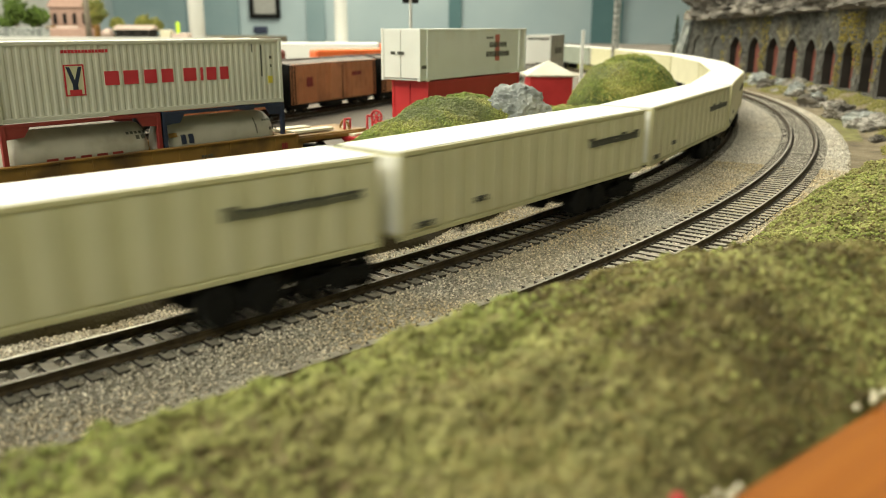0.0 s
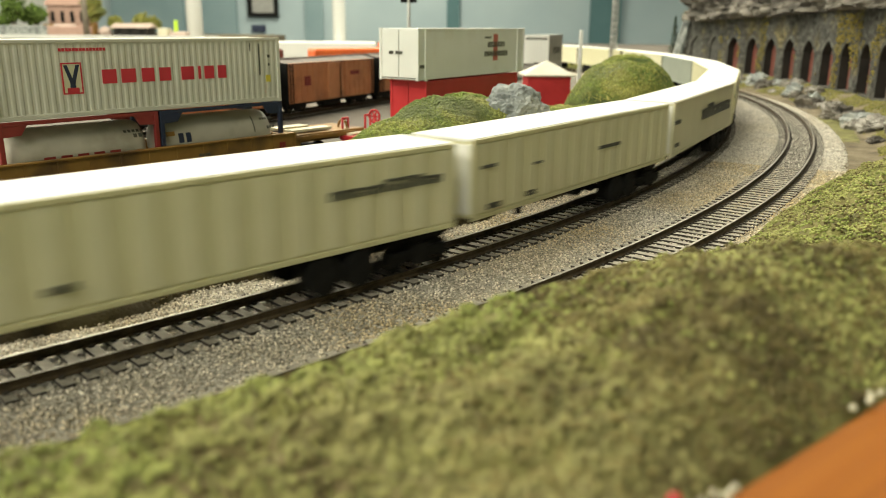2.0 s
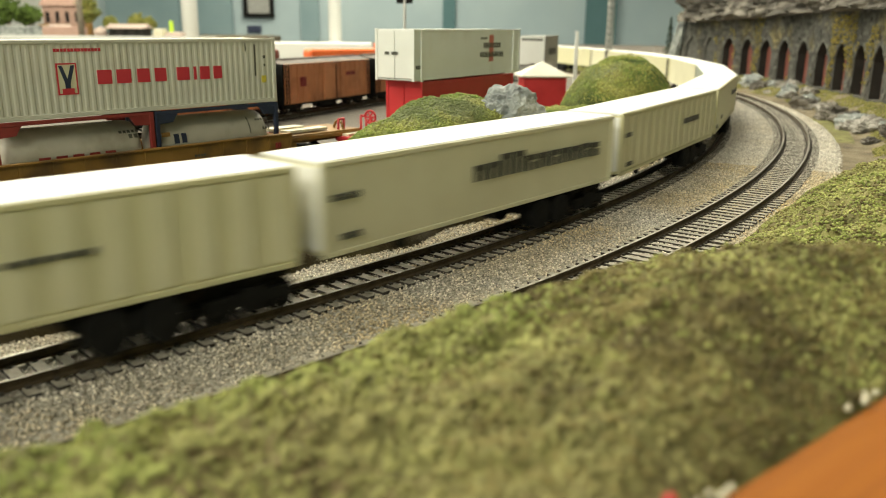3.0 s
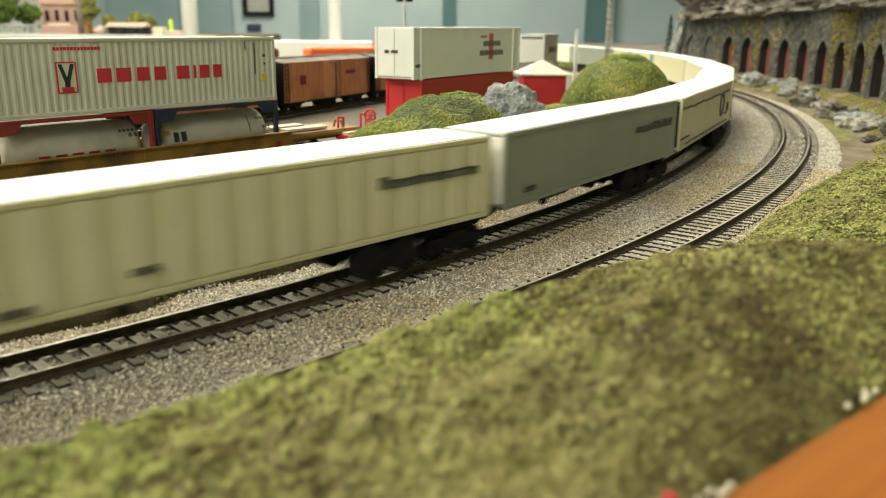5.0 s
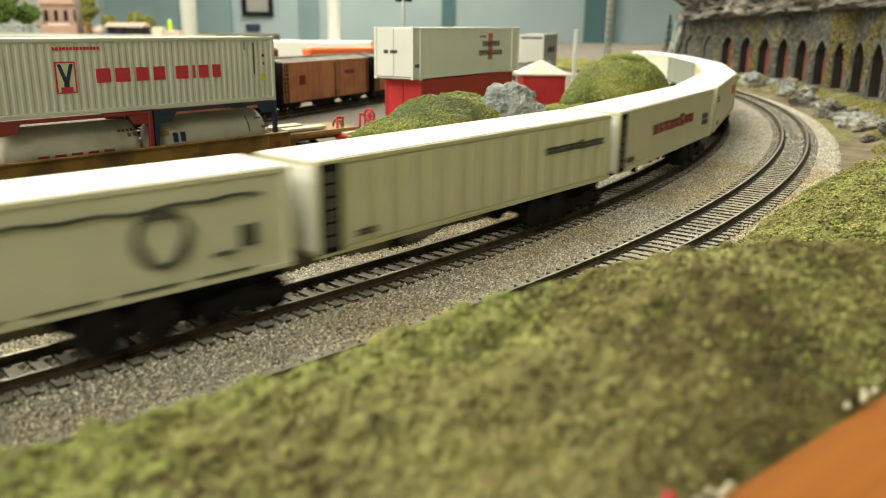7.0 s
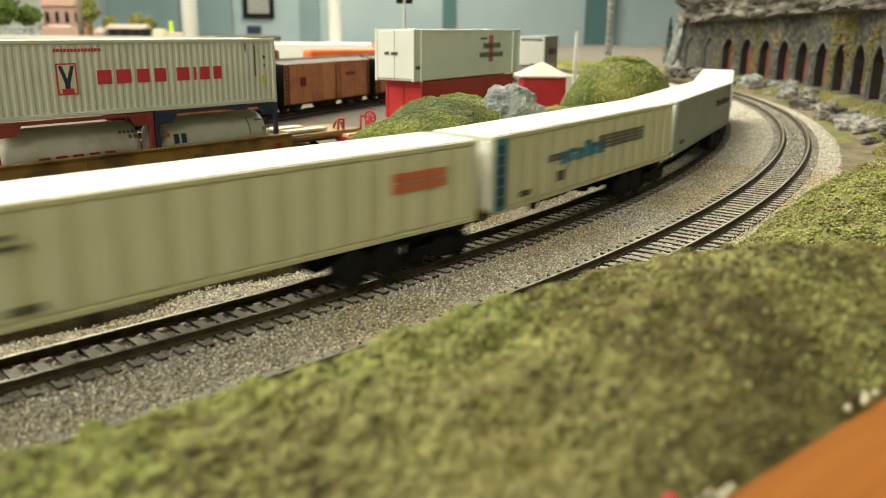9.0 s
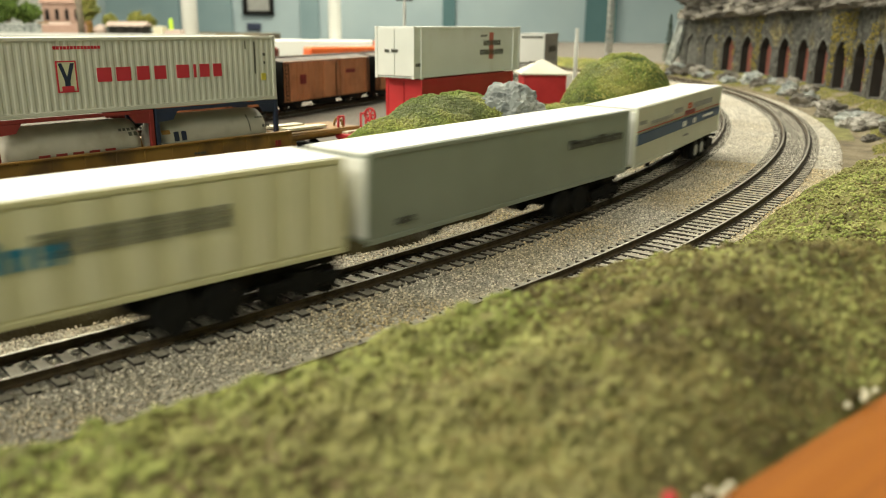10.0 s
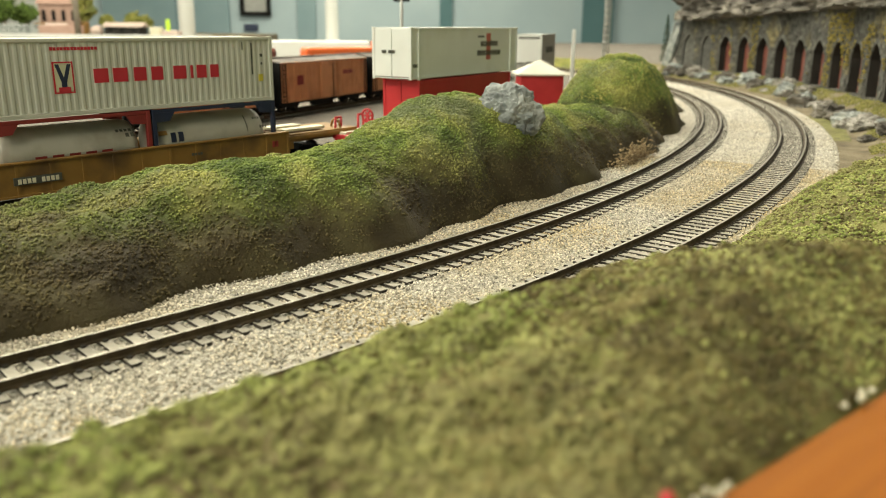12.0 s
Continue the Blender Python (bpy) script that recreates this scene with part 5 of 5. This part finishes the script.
# buttress slab at the wall's far end
foot_p, head_p = curved(-0.064, -0.004, 0.0), curved(-0.024, -0.003, 0.098)
bm = boulder((0.0075, 0.0115, 0.062), 21, 0.3, 5)
bm.transform(Matrix.Translation((foot_p + head_p) / 2) @ (head_p - foot_p).to_track_quat("Z", "Y").to_matrix().to_4x4())
solid("buttress", bm, M_ROCK, "pale leaning stone buttress at the wall's end", "buttress", kind="structure")
sheet("backing_hill", lambda r, d: 0.24 - 0.3 * max(0, (r - 1.36)) + 0.01 * noise.noise(polar(r, d) * 14), 1.352, 1.7, 12, -36, 17, 50, M_CLIFF, "rocky hill behind the cliff", "hill")

for i in range(64):
    deg = -21 + i * 0.56 + random.uniform(-0.3, 0.3)
    s = random.choice((0.004, 0.0055, 0.007, 0.0085, 0.011)) * random.uniform(0.85, 1.15)
    r = random.uniform(1.276, 1.302) - (0.01 if deg < -6 else 0)
    solid("boulder", boulder((s * random.uniform(0.8, 1.2), s * random.uniform(1.0, 1.6), s * random.uniform(0.6, 0.95)), i + 11, 0.5, 4), random.choice((M_CLIFF, M_ROCK_PALE, M_ROCK)), random.choice(("jagged grey boulder below the stone wall", "rough brown-grey boulder below the stone wall")), "boulder", "boulders along the wall",
          m=Matrix.Translation(polar(r, deg, outer_height(r, deg) + s * 0.25)) @ pose(0, 0, 0, 0, 0, deg * 7))

# ivy on the stones
pts, sz = [], []
for i in range(11000):
    u, zz = RNG.uniform(0.05, PITCH_A * N_ARCH), RNG.uniform(0.012, 0.09)
    mid = ((u + PITCH_A / 2) % PITCH_A) - PITCH_A / 2
    if abs(mid) < OPEN and zz + RAIL < arch_top(mid):
        continue
    if noise.noise(Vector((u * 22, zz * 9, 4.0))) + 0.35 * noise.noise(Vector((u * 90, zz * 60, 1.0))) > 0.27:
        pts.append(curved(u, -0.0016 - RNG.uniform(0, 0.0014), zz + RAIL)[:])
        sz.append(RNG.uniform(0.0006, 0.0015))
crumbs("ivy", np.array(pts), np.array(sz), M_IVY, "yellow-brown ivy creeping over the stone wall")

# a red bead and plaster crumbs by the edge board
bm = bmesh.new()
bmesh.ops.create_icosphere(bm, subdivisions=3, radius=0.0007)
solid("bead", bm, M_RED, "tiny red bead lying in the foam", "bead", m=pose(0.0210, 0.0650, 0.0373))
pts = np.array([(EDGE @ Vector((x, -0.0012 + abs(RNG.normal(0, 0.001)), 0.0338 + RNG.uniform(0, 0.001))))[:] for x in np.concatenate([RNG.uniform(-0.2, 0.25, 10), RNG.normal(-0.003, 0.002, 9), RNG.normal(0.031, 0.002, 5)])])
crumbs("plaster_crumbs", pts, RNG.uniform(0.0003, 0.0007, len(pts)), M_CREAM, "pale plaster crumbs along the edge board")

# dry weeds at the knoll's foot
pts, sz = [], []
for i in range(700):
    deg, r = RNG.normal(-28.6, 0.9), 1.138 + abs(RNG.normal(0, 0.0035))
    pts.append(polar(r, deg, 0.001 + abs(RNG.normal(0, 0.004)))[:])
    sz.append(RNG.uniform(0.0005, 0.0011))
crumbs("dry_weeds", np.array(pts), np.array(sz), material("dry_weed", [(0.2, 0.14, 0.07), (0.32, 0.24, 0.13)], 200, 0.95, random_shift=0.4, island=True), "dry brown weeds at the foot of the knoll")


bank = lambda r, d: 0.014 * math.exp(-((r - 1.26) / 0.05) ** 2) * min(1.0, max(0.0, (d - 15) / 4)) + 0.002 * fbm(*polar(r, d)[:2], 30, 2) - 0.001
sheet("grass_bank", bank, 1.19, 1.36, 20, 15, 34, 60, M_TURF_BASE, "yellow-green grass bank beyond the bend", "grass bank")
foam("ground_foam", bank, 1.2, 1.35, 15.5, 33, 0.002, lambda r, d, h: 0.9, (0.0007, 0.0016), M_TURF_HILL, "yellow-green ground foam on the far bank")


# ---- trees and masts ----
def pine(x, y, z, hgt, rad):
    t = thing("pine_tree", "small dark green model pine tree by the cliff", "tree", "", pose(x, y, z))
    bm = bmesh.new()
    rod(bm, (0, 0, 0), (0, 0, hgt * 0.95), rad * 0.1, rad * 0.02, 8)
    part("trunk", bm, M_WOOD, t)
    n = 900
    h = RNG.uniform(0.1, 1, n)
    a = RNG.uniform(0, 2 * np.pi, n)
    tier = 0.65 + 0.35 * np.abs(np.sin(h * 22))
    rr = rad * (1 - h) ** 0.85 * tier * np.sqrt(RNG.uniform(0.05, 1, n))
    ob = crumbs("crown", np.stack([rr * np.cos(a), rr * np.sin(a), h * hgt], -1), RNG.uniform(0.05, 0.13, n) * rad, M_PINE, "", 0.5, t)
    del ob["kind"]


pine(0.3745, 1.4, 0.01, 0.085, 0.013)
pine(0.405, 1.42, 0.01, 0.16, 0.02)


def mast(x, y, hgt, w):
    m = thing("lattice_mast", "grey metal lattice mast beside the track", "mast", "", pose(x, y, -0.001, 0, 0, 12))
    for sx in (-1, 1):
        for sy in (-1, 1):
            bm = bmesh.new()
            rod(bm, (sx * w, sy * w, 0), (sx * w * 0.75, sy * w * 0.75, hgt), w * 0.22, n=6)
            part("leg", bm, M_METAL, m)
    bm = bmesh.new()
    n = int(hgt / (w * 2.4))
    for i in range(n):
        a, b = hgt * i / n, hgt * (i + 1) / n
        for s in (-1, 1):
            rod(bm, (-s * w, -w, a), (s * w, -w, b), w * 0.14, n=5)
            rod(bm, (-w, -s * w, a), (-w, s * w, b), w * 0.14, n=5)
            rod(bm, (-s * w, w, a), (s * w, w, b), w * 0.14, n=5)
    part("bracing", bm, M_METAL, m)
    part("footing", one_box(-w * 1.5, w * 1.5, -w * 1.5, w * 1.5, 0, 0.012, bevel=0.001), M_CREAM, m)


mast(0.2435, 1.25, 0.2, 0.0038)
sig = thing("signal_post", "thin dark post with a small black board", "signal post", "", pose(-0.0535, 1.02, -0.001))
bm = bmesh.new()
rod(bm, (0, 0, 0), (0, 0, 0.118), 0.0022, 0.0018, 8)
part("post", bm, M_METAL, sig)
part("board", one_box(-0.01, 0.01, -0.001, 0.001, 0.104, 0.125, bevel=0.0005), M_BLACK, sig)
part("foot", one_box(-0.004, 0.004, -0.004, 0.004, 0, 0.003), M_METAL, sig)


# ---- the far side of the room ----
def far_wall(name, x0, x1, z0, z1, mat, out, label):
    solid(name, one_box(x0, x1, 6.0 - out, 5.998, z0, z1), mat, label, "wall panel", kind="structure")


far_wall("trim_1", 0.985, 1.20, FLOOR_Z, CEILING_Z, M_WALL_DARK, 0.05, "dark teal painted recess strip")
far_wall("trim_2", -0.04, 0.05, FLOOR_Z, CEILING_Z, M_WALL_DARK, 0.03, "dark teal painted strip on the wall")
far_wall("trim_3", -2.45, -1.93, FLOOR_Z, CEILING_Z, M_WALL_MID, 0.04, "dark teal painted wall panel")
far_wall("trim_4", -1.79, -1.55, FLOOR_Z, CEILING_Z, M_WALL_MID, 0.04, "dark teal painted wall panel")
far_wall("trim_5", -1.06, -0.93, FLOOR_Z, CEILING_Z, M_WALL_MID, 0.03, "dark teal painted wall strip")
far_wall("trim_6", -3.5, -2.72, FLOOR_Z, CEILING_Z, M_WHITE_WALL, 0.03, "pale wall panel")


def column(x, y, r, mat, label):
    bm = bmesh.new()
    rod(bm, (0, 0, FLOOR_Z), (0, 0, CEILING_Z), r, n=24)
    solid("column", bm, mat, label, "column", "room columns", kind="", m=pose(x, y, 0))


column(-1.29, 4.15, 0.038, M_WHITE_WALL, "round white painted pipe column from floor to ceiling")
column(-0.60, 4.4, 0.034, M_WHITE_WALL, "round white painted pipe column from floor to ceiling")
pic = thing("picture", "dark framed picture hanging on the blue wall", "picture", "", pose(-1.36, 5.985, 0.2))
for a in ((-0.11, 0.11, 0.09, 0.12), (-0.11, 0.11, -0.09, -0.06)):
    part("frame_rail", one_box(a[0], a[1], -0.02, 0.01, a[2], a[3], bevel=0.003), M_BLACK, pic)
for a in (-0.11, 0.08):
    part("frame_stile", one_box(a, a + 0.03, -0.02, 0.01, -0.06, 0.09, bevel=0.003), M_BLACK, pic)
part("print", one_box(-0.08, 0.08, 0.0, 0.006, -0.06, 0.09), M_METAL, pic)
tagged(solid("thermostat", one_box(-0.05, 0.05, -0.02, 0.0, -0.025, 0.025, bevel=0.004), M_NAVY, m=pose(-1.40, 5.998, 0.03)), "small blue box on the wall", "wall box")


# a second layout across the aisle
def table(x0, x1, y0, y1, z, label, top_mat):
    t = thing("layout_table", label, "table", "far layout tables")
    part("tabletop", one_box(x0, x1, y0, y1, z - 0.08, z, bevel=0.004), top_mat, t)
    part("fascia", one_box(x0 + 0.004, x1 - 0.004, y0 - 0.012, y0 - 0.0005, z - 0.11, z + 0.012), M_WHITE_WALL, t, "white fascia board")
    for x in (x0 + 0.08, x1 - 0.08):
        for y in (y0 + 0.08, y1 - 0.08):
            part("leg", one_box(x - 0.03, x + 0.03, y - 0.03, y + 0.03, FLOOR_Z, z - 0.08), M_WOOD, t)


table(-4.2, -1.05, 3.75, 5.2, 0.0, "far layout table covered with tan scenery", M_GROUND)
table(-0.86, 0.1, 3.9, 4.9, -0.04, "far pale table with a white fascia", M_WHITE_WALL)


def tree(x, y, z, hgt, rad, mat):
    t = thing("tree", "bushy yellow-green model tree on the far layout", "tree", "far model trees", pose(x, y, z))
    bm = bmesh.new()
    rod(bm, (0, 0, 0), (0, 0, hgt * 0.6), rad * 0.13, rad * 0.05, 8)
    for i in range(5):
        a = i * 1.3
        rod(bm, (0, 0, hgt * 0.3 + i * 0.02 * hgt), (rad * 0.6 * math.cos(a), rad * 0.6 * math.sin(a), hgt * 0.7), rad * 0.05, rad * 0.02, 6)
    part("trunk", bm, M_WOOD, t)
    n = 420
    d = RNG.normal(0, 1, (n, 3))
    d /= np.linalg.norm(d, axis=1)[:, None]
    lump = np.array([0.75 + 0.5 * noise.noise(Vector(q) * 2.3 + Vector((x * 9, y, 0))) for q in d])
    c = d * (lump * RNG.uniform(0.55, 1.0, n))[:, None] * np.array([rad, rad, hgt * 0.4]) + np.array([0, 0, hgt * 0.66])
    ob = crumbs("crown", c, RNG.uniform(0.09, 0.2, n) * rad, mat, "", 0.8, t)
    del ob["kind"]


def px_spot(u, y):
    """Sideways place at depth y for a bearing u."""
    return u * y


for u, y, hgt, rad in ((-0.53, 4.0, 0.19, 0.07), (-0.505, 4.1, 0.15, 0.075), (-0.548, 3.95, 0.1, 0.05), (-0.432, 4.0, 0.19, 0.06), (-0.375, 3.95, 0.115, 0.05), (-0.408, 4.0, 0.1, 0.045), (-0.36, 4.05, 0.1, 0.04)):
    tree(px_spot(u, y), y, 0.0, hgt, rad, M_TREE if u < -0.45 else M_TURF_HILL)


def house(x, y, w, d, hgt, wall_mat, roof_mat, label, pitch=0.4):
    hs = thing("model_house", label, "house", "far model houses", pose(x, y, 0.0))
    part("wall_block", one_box(-w / 2, w / 2, -d / 2, d / 2, 0, hgt), wall_mat, hs)
    bm = bmesh.new()
    o = 0.012
    a = [bm.verts.new((-w / 2 - o, yy, zz)) for yy, zz in ((-d / 2 - o, hgt), (0, hgt + d * pitch), (d / 2 + o, hgt))]
    b = [bm.verts.new((w / 2 + o, v.co.y, v.co.z)) for v in a]
    bm.faces.new(a), bm.faces.new(b[::-1])
    for i in range(3):
        bm.faces.new((a[i], a[(i + 1) % 3], b[(i + 1) % 3], b[i]))
    part("roof", bm, roof_mat, hs)
    n = max(2, int(w / 0.05))
    for i in range(n):
        x0 = -w / 2 + w * (i + 0.5) / n
        part("window", one_box(x0 - 0.009, x0 + 0.009, -d / 2 - 0.003, -d / 2 + 0.002, hgt * 0.45, hgt * 0.8), M_BLACK, hs)


M_BRICK = material("faded_brick", [(0.38, 0.24, 0.19), (0.46, 0.3, 0.24)], 60, 0.8)
M_PINK = material("pinkish_roof", [(0.55, 0.42, 0.36), (0.62, 0.5, 0.43)], 40, 0.8)
house(-0.458 * 4.3, 4.3, 0.2, 0.12, 0.15, M_BRICK, M_BRICK, "red brick model building behind the trees")
house(-0.385 * 3.9, 3.9, 0.16, 0.1, 0.045, M_DARK, M_PINK, "dark brown model shed with a pinkish roof", 0.2)
house(-0.47 * 3.9, 3.9, 0.09, 0.07, 0.03, M_CREAM, M_PINK, "small cream model house with pinkish roof")
solid("stone_block", one_box(-0.2, 0.2, -0.02, 0.02, 0, 0.052, bevel=0.004), M_ROCK, "long grey stone wall on the far layout", "stone wall", m=pose(-0.53 * 3.85, 3.85, 0))
solid("stone_block", one_box(-0.1, 0.1, -0.02, 0.02, 0, 0.05, bevel=0.006), M_BRICK, "dull red-brown rock wall on the far layout", "stone wall", m=pose(-0.463 * 3.84, 3.84, 0))
pole = thing("utility_pole", "brown wooden pole on the far layout", "pole", "", pose(-0.443 * 3.82, 3.82, 0))
bm = bmesh.new()
rod(bm, (0, 0, 0), (0, 0, 0.34), 0.014, 0.011, 10)
part("post", bm, M_WOOD, pole)
part("cross_arm", one_box(-0.07, 0.07, -0.006, 0.006, 0.27, 0.285), M_WOOD, pole)
solid("yellow_sign", one_box(-0.01, 0.01, -0.004, 0.004, 0, 0.08, bevel=0.003), material("lime_plastic", [(0.45, 0.7, 0.03), (0.5, 0.75, 0.05)], 50, 0.5), "small lime green marker on the far layout", "marker", m=pose(-0.334 * 3.9, 3.9, 0))


for u, w, hh, mat, lab in ((-0.5, 0.07, 0.04, M_CREAM, "low pale model shed on the far layout"), (-0.42, 0.06, 0.05, M_PINK, "small pinkish rock mound on the far layout"), (-0.348, 0.05, 0.045, M_CREAM, "pale model crate on the far layout"), (-0.33, 0.08, 0.03, M_PINK, "flat pinkish platform on the far layout"), (-0.435, 0.03, 0.065, M_YELLOW, "little yellow model kiosk on the far layout"), (-0.488, 0.03, 0.06, M_YELLOW, "little yellow model kiosk on the far layout")):
    bm = boulder((w * 0.5, 0.04, hh * 0.5), int(-u * 1000), 0.2, 3) if "mound" in lab else one_box(-w / 2, w / 2, -0.03, 0.03, -hh / 2, hh / 2, bevel=0.006)
    solid("model_mound" if "mound" in lab else "model_shed", bm, mat, lab, "model scenery", m=pose(u * 3.88, 3.88, hh / 2))


# orange and white engines behind the box cars
def engine(m, mat, mat2, label):
    e = thing("model_engine", label, "locomotive", "far engines", m)
    part("hood", one_box(0, 0.15, 0.005, 0.03, 0.014 + RAIL, 0.044 + RAIL, bevel=0.004), mat, e)
    cab = part("cab", one_box(0.105, 0.14, 0.002, 0.033, 0.014 + RAIL, 0.052 + RAIL, bevel=0.004), mat2, e)
    for x in (0.109, 0.125):
        part("cab_window", one_box(x, x + 0.011, 0.0008, 0.003, 0.036 + RAIL, 0.046 + RAIL), M_BLACK, cab)
    part("side_band", one_box(0.01, 0.1, 0.0035, 0.0055, 0.026 + RAIL, 0.035 + RAIL), M_CREAM, e)
    part("frame", one_box(-0.004, 0.156, 0.003, 0.032, 0.009 + RAIL, 0.014 + RAIL), M_BLACK, e)
    bogie_set(e, 0.025, 0.0175)
    bogie_set(e, 0.125, 0.0175)


M_ORG = material("bright_orange_paint", [(0.75, 0.13, 0.03), (0.8, 0.17, 0.04)], 60, 0.45)
EN = Matrix.Translation((-0.17, 1.03, 0.0)) @ Matrix.Rotation(0.6, 4, "Z")
straight_track(EN @ pose(0, 0.0175, 0), -0.5, 0.32)
engine(EN, M_ORG, M_ORG, "bright orange model engine with cream band")
engine(EN @ pose(-0.19, 0, 0), M_DOOR, M_ORG, "dull red model engine in the yard")
solid("white_stock_table", one_box(-0.15, 0.11, -0.03, 0.03, -0.001, 0.036, bevel=0.003), M_WHITE_WALL, "long white painted backboard box in the yard", "box", m=pose(-0.285, 1.9, 0, 0, 0, 5))
# ceiling light fittings
for lx, ly in LAMPS:
    fit_ = thing("ceiling_light", "flat white fluorescent ceiling fitting", "ceiling light", "ceiling lights", pose(lx, ly, CEILING_Z))
    part("frame", one_box(-0.64, 0.64, -0.32, 0.32, -0.045, 0.0), M_WHITE_WALL, fit_)


# ---- what moves ----
def motions():
    for tr, k, length in TRAILERS:
        walk(tr, [(i * 0.25, trailer_pose(k, i * 0.25, length)) for i in range(49)])


motions()
